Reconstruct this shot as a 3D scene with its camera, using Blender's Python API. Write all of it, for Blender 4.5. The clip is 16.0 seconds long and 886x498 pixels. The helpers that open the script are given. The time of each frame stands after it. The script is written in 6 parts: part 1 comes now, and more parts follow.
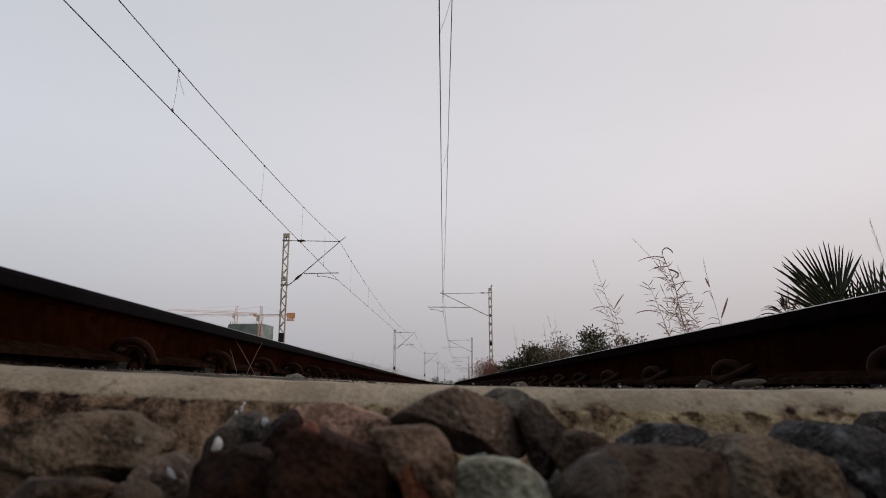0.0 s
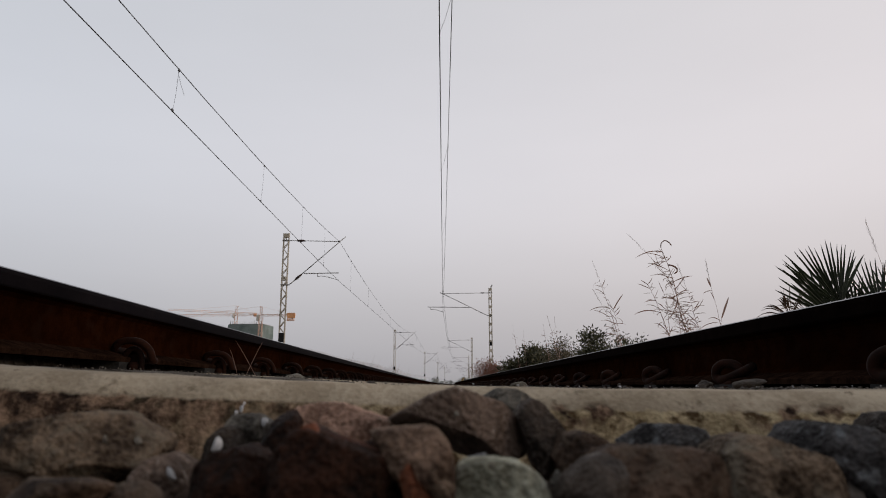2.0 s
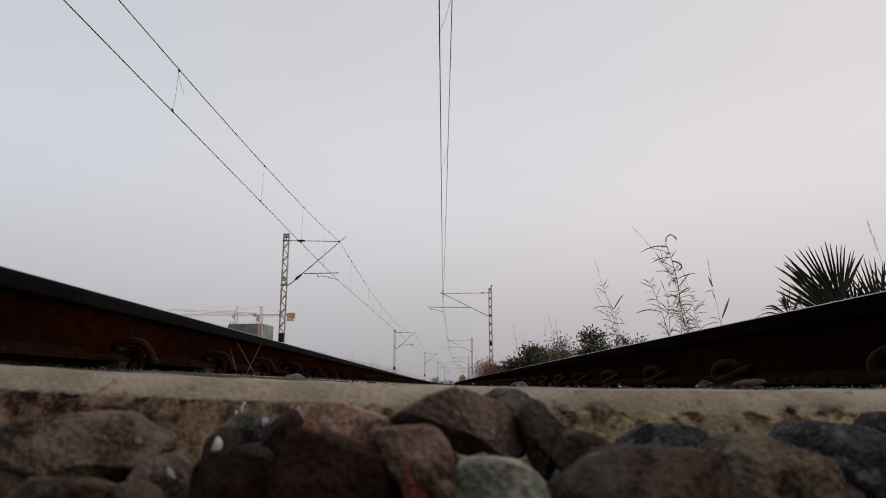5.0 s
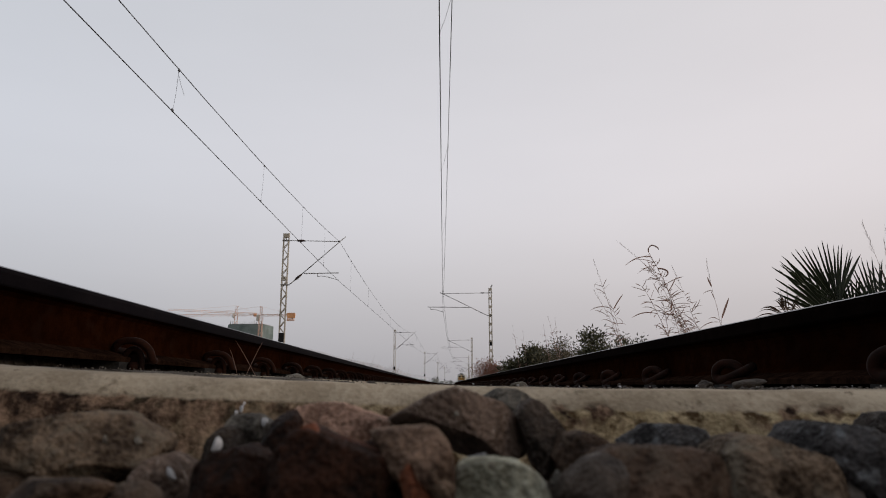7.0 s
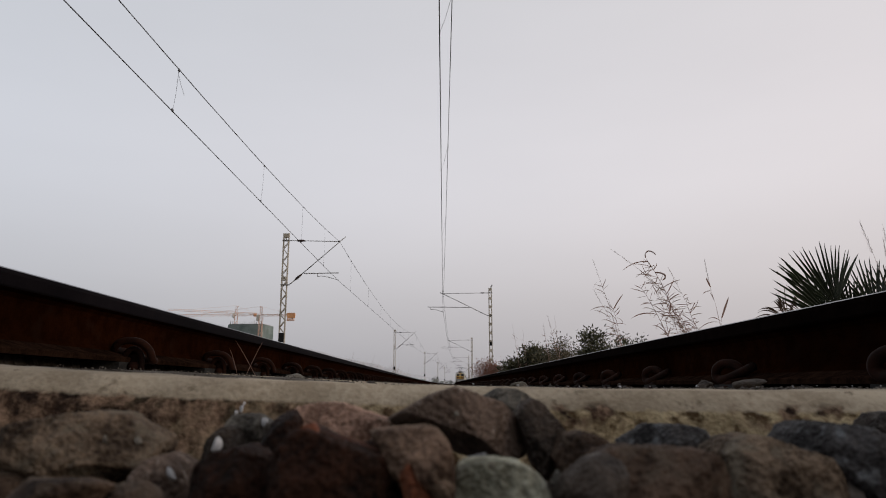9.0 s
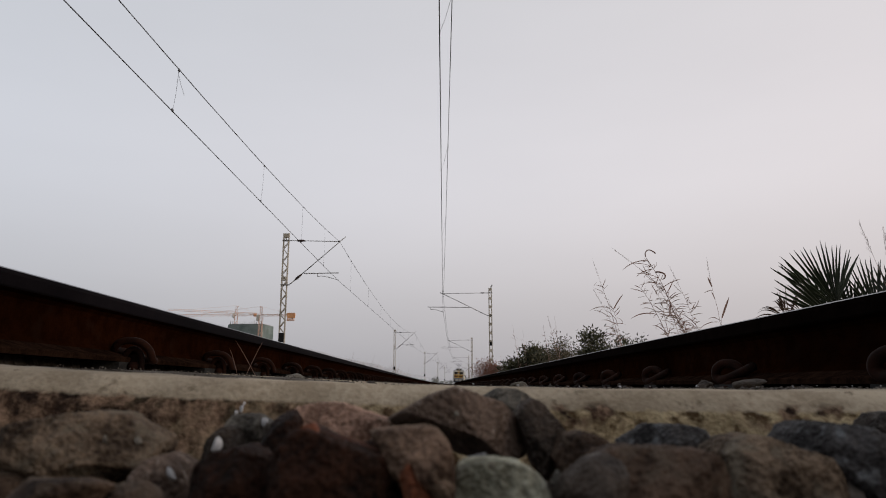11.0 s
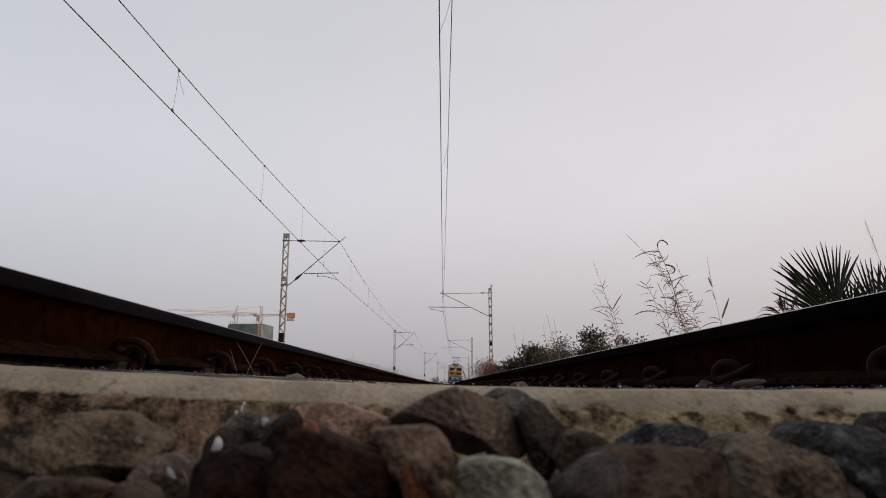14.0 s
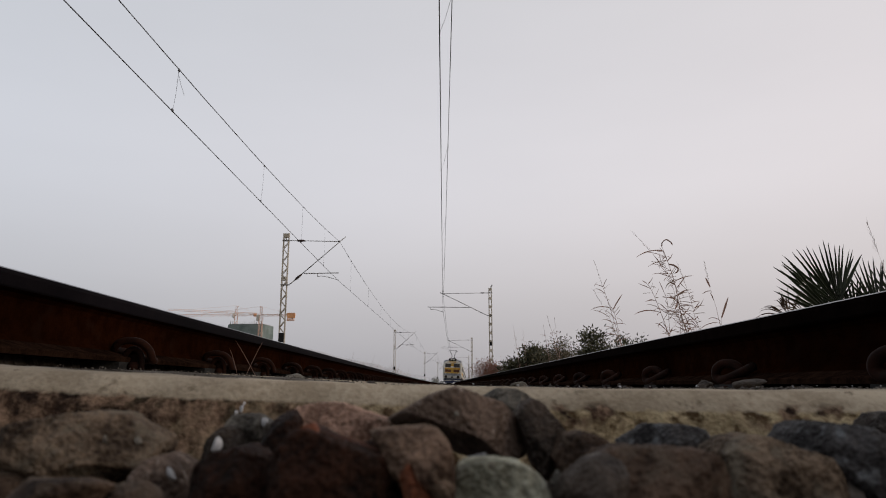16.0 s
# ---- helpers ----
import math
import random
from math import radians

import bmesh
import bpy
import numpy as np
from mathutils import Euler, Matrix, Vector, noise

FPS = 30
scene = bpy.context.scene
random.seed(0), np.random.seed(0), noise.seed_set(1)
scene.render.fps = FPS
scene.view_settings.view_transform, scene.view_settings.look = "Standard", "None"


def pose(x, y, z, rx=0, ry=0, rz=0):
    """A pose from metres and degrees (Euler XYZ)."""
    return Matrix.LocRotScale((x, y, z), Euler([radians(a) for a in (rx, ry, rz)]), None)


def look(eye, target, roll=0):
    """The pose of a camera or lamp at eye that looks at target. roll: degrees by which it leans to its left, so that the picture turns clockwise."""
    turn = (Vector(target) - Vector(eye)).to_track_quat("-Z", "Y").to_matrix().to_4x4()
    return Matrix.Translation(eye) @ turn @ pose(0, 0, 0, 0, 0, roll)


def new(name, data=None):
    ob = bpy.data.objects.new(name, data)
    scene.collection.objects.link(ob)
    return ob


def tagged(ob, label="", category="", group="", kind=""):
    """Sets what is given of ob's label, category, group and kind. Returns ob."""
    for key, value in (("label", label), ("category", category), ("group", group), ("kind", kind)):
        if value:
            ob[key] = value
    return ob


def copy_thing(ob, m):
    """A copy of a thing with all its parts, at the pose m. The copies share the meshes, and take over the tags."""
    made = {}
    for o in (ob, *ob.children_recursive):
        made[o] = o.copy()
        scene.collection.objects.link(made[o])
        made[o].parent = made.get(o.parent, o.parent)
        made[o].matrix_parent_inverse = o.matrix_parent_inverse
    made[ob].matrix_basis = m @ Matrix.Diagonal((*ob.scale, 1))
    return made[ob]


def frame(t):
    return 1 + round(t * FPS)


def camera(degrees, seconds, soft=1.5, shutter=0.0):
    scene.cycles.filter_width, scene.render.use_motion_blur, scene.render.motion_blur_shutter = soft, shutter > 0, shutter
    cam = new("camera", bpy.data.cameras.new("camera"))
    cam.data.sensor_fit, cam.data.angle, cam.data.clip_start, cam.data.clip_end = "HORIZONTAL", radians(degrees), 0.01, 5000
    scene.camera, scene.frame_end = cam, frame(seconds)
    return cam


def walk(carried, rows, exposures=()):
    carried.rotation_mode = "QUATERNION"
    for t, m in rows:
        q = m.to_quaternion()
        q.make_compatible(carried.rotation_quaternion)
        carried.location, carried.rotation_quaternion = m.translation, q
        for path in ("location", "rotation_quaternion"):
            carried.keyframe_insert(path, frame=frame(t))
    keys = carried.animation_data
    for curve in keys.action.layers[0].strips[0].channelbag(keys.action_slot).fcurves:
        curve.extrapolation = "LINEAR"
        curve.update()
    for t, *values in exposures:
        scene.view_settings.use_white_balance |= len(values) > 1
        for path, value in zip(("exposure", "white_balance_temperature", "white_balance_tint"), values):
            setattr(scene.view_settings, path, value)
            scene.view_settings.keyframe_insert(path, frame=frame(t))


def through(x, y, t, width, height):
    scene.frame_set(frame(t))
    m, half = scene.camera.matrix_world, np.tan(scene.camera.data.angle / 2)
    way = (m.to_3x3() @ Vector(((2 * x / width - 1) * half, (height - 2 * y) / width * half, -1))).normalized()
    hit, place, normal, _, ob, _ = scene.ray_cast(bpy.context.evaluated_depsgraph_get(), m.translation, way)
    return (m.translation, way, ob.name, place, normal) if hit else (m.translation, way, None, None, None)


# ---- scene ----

# ---- camera: it rests on the ballast between the rails and stands still ----
CZ = 1.0                      # height of the lens over the field
cam = camera(67.2, 16.0, 0.85)
cam.data.dof.use_dof = True
cam.data.dof.focus_distance = 1.6
cam.data.dof.aperture_fstop = 14.0
EYE = pose(0, 0, CZ, 90 + 11.54, 0, -0.428)
walk(cam, [(0.0, EYE), (16.0, EYE)])

# ---- sky and light: a hazy, overcast evening ----
SUN_EL, SUN_ROT = radians(11), radians(109)


def sky_world():
    w = bpy.data.worlds.new("hazy_sky")
    w.use_nodes = True
    n, l = w.node_tree.nodes, w.node_tree.links
    n.clear()
    out, bg = n.new("ShaderNodeOutputWorld"), n.new("ShaderNodeBackground")
    sky = n.new("ShaderNodeTexSky")
    sky.sky_type, sky.sun_disc = "NISHITA", False
    sky.sun_elevation, sky.sun_rotation = SUN_EL, SUN_ROT
    sky.dust_density, sky.air_density = 6.0, 1.5
    tc, sep = n.new("ShaderNodeTexCoord"), n.new("ShaderNodeSeparateXYZ")
    ramp = n.new("ShaderNodeValToRGB")
    ramp.color_ramp.interpolation = "B_SPLINE"
    e = ramp.color_ramp.elements
    e[0].position, e[0].color = 0.0, (0.2, 0.2, 0.2, 1)
    e[1].position, e[1].color = 1.0, (0.56, 0.57, 0.60, 1)
    for p, c in ((0.5, (0.40, 0.387, 0.40)), (0.53, (0.49, 0.475, 0.487)), (0.575, (0.60, 0.582, 0.592)), (0.64, (0.760, 0.750, 0.782)), (0.75, (0.655, 0.657, 0.685)), (0.85, (0.60, 0.605, 0.62))):
        k = e.new(p)
        k.color = (*c, 1)
    half = n.new("ShaderNodeMath")
    half.operation, half.inputs[1].default_value = "MULTIPLY_ADD", 0.5
    half.inputs[2].default_value = 0.5
    l.new(tc.outputs["Generated"], sep.inputs[0])
    l.new(sep.outputs["Z"], half.inputs[0])
    l.new(half.outputs[0], ramp.inputs[0])
    # the haze is cooler on the left, warmer and brighter towards the sun
    side = n.new("ShaderNodeMapRange")
    side.inputs["From Min"].default_value, side.inputs["From Max"].default_value = -0.7, 0.7
    l.new(sep.outputs["X"], side.inputs["Value"])
    tint = n.new("ShaderNodeMix")
    tint.data_type = "RGBA"
    tint.inputs["A"].default_value = (0.86, 0.908, 0.958, 1)
    tint.inputs["B"].default_value = (1.12, 1.06, 1.04, 1)
    l.new(side.outputs["Result"], tint.inputs["Factor"])
    mul = n.new("ShaderNodeMix")
    mul.data_type, mul.blend_type = "RGBA", "MULTIPLY"
    mul.inputs["Factor"].default_value = 1
    l.new(ramp.outputs["Color"], mul.inputs["A"])
    l.new(tint.outputs["Result"], mul.inputs["B"])
    # the sky falls off slowly behind
    rear, dim = n.new("ShaderNodeMapRange"), n.new("ShaderNodeVectorMath")
    rear.inputs["From Min"].default_value, rear.inputs["From Max"].default_value = -1.0, 0.3
    rear.inputs["To Min"].default_value, rear.inputs["To Max"].default_value = 0.6, 1.0
    l.new(sep.outputs["Y"], rear.inputs["Value"])
    dim.operation = "SCALE"
    l.new(mul.outputs["Result"], dim.inputs[0])
    l.new(rear.outputs["Result"], dim.inputs["Scale"])
    # faint cloud structure
    cl, clm = n.new("ShaderNodeTexNoise"), n.new("ShaderNodeMapRange")
    mp = n.new("ShaderNodeMapping")
    mp.inputs["Scale"].default_value = (1, 1, 3.5)
    cl.inputs["Scale"].default_value, cl.inputs["Detail"].default_value = 2.2, 3
    l.new(tc.outputs["Generated"], mp.inputs[0])
    l.new(mp.outputs[0], cl.inputs["Vector"])
    clm.inputs["To Min"].default_value, clm.inputs["To Max"].default_value = 0.95, 1.05
    l.new(cl.outputs["Fac"], clm.inputs["Value"])
    mul2 = n.new("ShaderNodeVectorMath")
    mul2.operation = "SCALE"
    l.new(dim.outputs[0], mul2.inputs[0])
    l.new(clm.outputs["Result"], mul2.inputs["Scale"])
    skys = n.new("ShaderNodeVectorMath")
    skys.operation = "MULTIPLY_ADD"
    skys.inputs[1].default_value = (0.002, 0.002, 0.002)
    l.new(sky.outputs[0], skys.inputs[0])
    l.new(mul2.outputs[0], skys.inputs[2])
    l.new(skys.outputs[0], bg.inputs["Color"])
    bg.inputs["Strength"].default_value = 0.965
    l.new(bg.outputs[0], out.inputs["Surface"])
    scene.world = w


sky_world()
sun = new("sun", bpy.data.lights.new("sun", "SUN"))
sun.data.energy, sun.data.angle, sun.data.color = 0.9, radians(20), (1.0, 0.83, 0.66)
sun.matrix_basis = look((56.7, -19.5, 11.7), (0, 0, 0))
scene.view_settings.exposure = 0.0


# ---- materials ----
def mat(name, col, col2=None, rough=0.8, metal=0.0, scale=8.0, fine=80.0, bump=0.3, dist=0.002, spots=None, spot_scale=30.0, spot_at=0.62, rnd=0.25, spec=0.1, big=0.25, into=None, edge=0.0):
    """Two colours mixed by coarse and fine noise, spots of a third colour, relief, and a change from piece to piece."""
    m = into or bpy.data.materials.new(name)
    m.use_nodes = True
    n, l = m.node_tree.nodes, m.node_tree.links
    b = n.new("ShaderNodeBsdfPrincipled") if into else n["Principled BSDF"]
    tc = n.new("ShaderNodeTexCoord")
    info = n.new("ShaderNodeObjectInfo")
    off = n.new("ShaderNodeVectorMath")
    off.operation = "MULTIPLY_ADD"
    off.inputs[1].default_value = (7.0, 5.0, 3.0)
    l.new(info.outputs["Random"], off.inputs[0])
    l.new(tc.outputs["Object"], off.inputs[2])
    a, f = n.new("ShaderNodeTexNoise"), n.new("ShaderNodeTexNoise")
    a.inputs["Scale"].default_value, a.inputs["Detail"].default_value = scale, 4
    f.inputs["Scale"].default_value, f.inputs["Detail"].default_value = fine, 3
    l.new(off.outputs[0], a.inputs["Vector"])
    l.new(off.outputs[0], f.inputs["Vector"])
    mixf = n.new("ShaderNodeMath")
    mixf.operation, mixf.inputs[1].default_value = "MULTIPLY_ADD", 0.45
    l.new(f.outputs["Fac"], mixf.inputs[0])
    sc = n.new("ShaderNodeMath")
    sc.operation, sc.inputs[1].default_value = "MULTIPLY", 0.75
    l.new(a.outputs["Fac"], sc.inputs[0])
    l.new(sc.outputs[0], mixf.inputs[2])
    ramp = n.new("ShaderNodeValToRGB")
    ramp.color_ramp.elements[0].position, ramp.color_ramp.elements[1].position = 0.48, 0.72
    ramp.color_ramp.elements[0].color = (*col, 1)
    ramp.color_ramp.elements[1].color = (*(col2 or [min(1, c * 1.6) for c in col]), 1)
    l.new(mixf.outputs[0], ramp.inputs[0])
    last = ramp.outputs["Color"]
    if spots:
        s = n.new("ShaderNodeTexNoise")
        s.inputs["Scale"].default_value, s.inputs["Detail"].default_value = spot_scale, 5
        l.new(off.outputs[0], s.inputs["Vector"])
        r = n.new("ShaderNodeMapRange")
        r.inputs["From Min"].default_value, r.inputs["From Max"].default_value = spot_at, spot_at + 0.13
        l.new(s.outputs["Fac"], r.inputs["Value"])
        mx = n.new("ShaderNodeMix")
        mx.data_type = "RGBA"
        mx.inputs["B"].default_value = (*spots, 1)
        l.new(r.outputs["Result"], mx.inputs["Factor"])
        l.new(last, mx.inputs["A"])
        last = mx.outputs["Result"]
    # broad stains and fading, ten times larger than the grain
    if big:
        nb, mb = n.new("ShaderNodeTexNoise"), n.new("ShaderNodeMapRange")
        nb.inputs["Scale"].default_value, nb.inputs["Detail"].default_value = scale * 0.12, 2
        l.new(off.outputs[0], nb.inputs["Vector"])
        mb.inputs["From Min"].default_value, mb.inputs["From Max"].default_value = 0.35, 0.65
        mb.inputs["To Min"].default_value, mb.inputs["To Max"].default_value = 1 - big, 1 + big * 0.8
        l.new(nb.outputs["Fac"], mb.inputs["Value"])
        hb = n.new("ShaderNodeHueSaturation")
        l.new(mb.outputs["Result"], hb.inputs["Value"])
        l.new(last, hb.inputs["Color"])
        last = hb.outputs["Color"]
    if rnd:
        hsv, mr = n.new("ShaderNodeHueSaturation"), n.new("ShaderNodeMapRange")
        mr.inputs["To Min"].default_value, mr.inputs["To Max"].default_value = 1 - rnd, 1 + rnd
        l.new(info.outputs["Random"], mr.inputs["Value"])
        l.new(mr.outputs["Result"], hsv.inputs["Value"])
        l.new(last, hsv.inputs["Color"])
        last = hsv.outputs["Color"]
    if edge:
        # ridges are coloured paler than the faces
        g, er, mx = n.new("ShaderNodeNewGeometry"), n.new("ShaderNodeMapRange"), n.new("ShaderNodeMix")
        er.inputs["From Min"].default_value, er.inputs["From Max"].default_value, er.inputs["To Max"].default_value = 0.53, 0.62, edge
        l.new(g.outputs["Pointiness"], er.inputs["Value"])
        mx.data_type = "RGBA"
        mx.inputs["B"].default_value = (*[min(0.6, 1.7 * max(p, q)) for p, q in zip(col2, spots or col2)], 1)
        l.new(er.outputs["Result"], mx.inputs["Factor"])
        l.new(last, mx.inputs["A"])
        last = mx.outputs["Result"]
    l.new(last, b.inputs["Base Color"])
    rr = n.new("ShaderNodeMapRange")
    rr.inputs["To Min"].default_value, rr.inputs["To Max"].default_value = max(0.02, rough - 0.12), min(1, rough + 0.12)
    l.new(mixf.outputs[0], rr.inputs["Value"])
    l.new(rr.outputs["Result"], b.inputs["Roughness"])
    b.inputs["Metallic"].default_value = metal
    b.inputs["Specular IOR Level"].default_value = spec
    if bump:
        bp = n.new("ShaderNodeBump")
        bp.inputs["Strength"].default_value, bp.inputs["Distance"].default_value = bump, dist
        l.new(mixf.outputs[0], bp.inputs["Height"])
        l.new(bp.outputs["Normal"], b.inputs["Normal"])
    return b if into else m


def worn_sleeper(top, top2, side, side2):
    """Concrete with a worn pale top edge over stained, mottled sides. Top and sides get darker towards one end: brown
    there, yellowish with dark specks towards the other.
    """
    m = mat("worn_sleeper_concrete", *top)
    n, l = m.node_tree.nodes, m.node_tree.links
    b, b2, b3 = n["Principled BSDF"], mat("", *side, big=0.3, into=m), mat("", *side2, big=0.25, into=m)
    b4 = mat("", *top2, into=m)

    def calc(op, x, y):
        q = n.new("ShaderNodeMath")
        q.operation = op
        for k, v in enumerate((x, y)):
            if isinstance(v, (int, float)):
                q.inputs[k].default_value = v
            else:
                l.new(v, q.inputs[k])
        return q.outputs[0]

    def steps(value, lo, hi):
        q = n.new("ShaderNodeMapRange")
        q.inputs["From Min"].default_value, q.inputs["From Max"].default_value = lo, hi
        l.new(value, q.inputs["Value"])
        return q.outputs["Result"]

    def mixed(fac, x, y):
        q = n.new("ShaderNodeMixShader")
        l.new(fac, q.inputs["Fac"])
        l.new(x, q.inputs[1])
        l.new(y, q.inputs[2])
        return q.outputs[0]

    tc, xyz = n.new("ShaderNodeTexCoord"), n.new("ShaderNodeSeparateXYZ")
    l.new(tc.outputs["Object"], xyz.inputs[0])
    wave = []
    for s in (17, 60, 170):
        q = n.new("ShaderNodeTexNoise")
        q.inputs["Scale"].default_value, q.inputs["Detail"].default_value = s, 4
        l.new(tc.outputs["Object"], q.inputs["Vector"])
        wave.append(q.outputs["Fac"])
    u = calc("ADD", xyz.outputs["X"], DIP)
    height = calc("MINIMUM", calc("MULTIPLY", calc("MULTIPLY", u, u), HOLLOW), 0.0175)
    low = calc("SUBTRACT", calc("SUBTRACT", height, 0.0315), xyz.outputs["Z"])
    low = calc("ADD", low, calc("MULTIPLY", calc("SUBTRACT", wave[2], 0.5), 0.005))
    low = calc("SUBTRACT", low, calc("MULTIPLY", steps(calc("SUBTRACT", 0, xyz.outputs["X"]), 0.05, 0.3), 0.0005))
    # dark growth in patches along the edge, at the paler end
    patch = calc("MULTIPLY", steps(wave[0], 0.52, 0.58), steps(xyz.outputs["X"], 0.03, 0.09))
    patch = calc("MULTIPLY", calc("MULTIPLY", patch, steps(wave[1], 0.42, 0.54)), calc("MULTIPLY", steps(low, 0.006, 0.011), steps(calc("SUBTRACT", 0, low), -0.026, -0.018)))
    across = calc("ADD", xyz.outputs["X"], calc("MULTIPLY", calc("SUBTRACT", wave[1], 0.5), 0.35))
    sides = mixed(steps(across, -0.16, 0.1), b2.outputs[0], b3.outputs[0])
    # the top darkens towards negative X, as the sides do
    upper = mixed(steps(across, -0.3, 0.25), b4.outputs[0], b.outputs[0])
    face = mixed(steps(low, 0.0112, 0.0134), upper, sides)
    l.new(mixed(patch, face, b2.outputs[0]), n["Material Output"].inputs["Surface"])
    return m


def leafy(name, col, col2, rough=0.55, through=0.25):
    """Leaves: colour changes from leaf to leaf, some light passes through."""
    m = bpy.data.materials.new(name)
    m.use_nodes = True
    n, l = m.node_tree.nodes, m.node_tree.links
    b = n["Principled BSDF"]
    g = n.new("ShaderNodeNewGeometry")
    mx = n.new("ShaderNodeMix")
    mx.data_type = "RGBA"
    mx.inputs["A"].default_value, mx.inputs["B"].default_value = (*col, 1), (*col2, 1)
    l.new(g.outputs["Random Per Island"], mx.inputs["Factor"])
    tc, nz, hs = n.new("ShaderNodeTexCoord"), n.new("ShaderNodeTexNoise"), n.new("ShaderNodeHueSaturation")
    nz.inputs["Scale"].default_value = 25
    l.new(tc.outputs["Object"], nz.inputs["Vector"])
    mr = n.new("ShaderNodeMapRange")
    mr.inputs["To Min"].default_value, mr.inputs["To Max"].default_value = 0.6, 1.4
    l.new(nz.outputs["Fac"], mr.inputs["Value"])
    l.new(mr.outputs["Result"], hs.inputs["Value"])
    l.new(mx.outputs["Result"], hs.inputs["Color"])
    l.new(hs.outputs["Color"], b.inputs["Base Color"])
    b.inputs["Roughness"].default_value = rough
    tr, ad = n.new("ShaderNodeBsdfTranslucent"), n.new("ShaderNodeMixShader")
    ad.inputs["Fac"].default_value = through
    l.new(hs.outputs["Color"], tr.inputs["Color"])
    l.new(b.outputs[0], ad.inputs[1])
    l.new(tr.outputs[0], ad.inputs[2])
    l.new(ad.outputs[0], n["Material Output"].inputs["Surface"])
    return m


TOP = ((0.285, 0.2328, 0.1681), (0.4417, 0.3742, 0.2821), 0.9, 0, 22, 260, 0.7, 0.004, (0.08549, 0.0646, 0.03989), 80, 0.62, 0.12)
# the colours of TOP at four fifths, for the end at negative X
TOP_DARKER = ((0.228, 0.1862, 0.1345), (0.3534, 0.2994, 0.2257), 0.9, 0, 22, 260, 0.7, 0.004, (0.06839, 0.05168, 0.03191), 80, 0.62, 0.12)
DIP, HOLLOW = 0.06, 0.052       # the first sleepers: where the top is lowest, and how hollow it is
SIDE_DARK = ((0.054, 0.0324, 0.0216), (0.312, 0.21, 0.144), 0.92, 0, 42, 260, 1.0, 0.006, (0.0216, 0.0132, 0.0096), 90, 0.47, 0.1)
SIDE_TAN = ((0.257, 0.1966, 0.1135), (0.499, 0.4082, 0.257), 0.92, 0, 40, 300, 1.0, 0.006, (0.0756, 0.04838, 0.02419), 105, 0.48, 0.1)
SIDE = ((0.08625, 0.0585, 0.03375), (0.2888, 0.2175, 0.1312), 0.92, 0, 48, 320, 1.0, 0.006, (0.03375, 0.02175, 0.0135), 170, 0.49, 0.12)
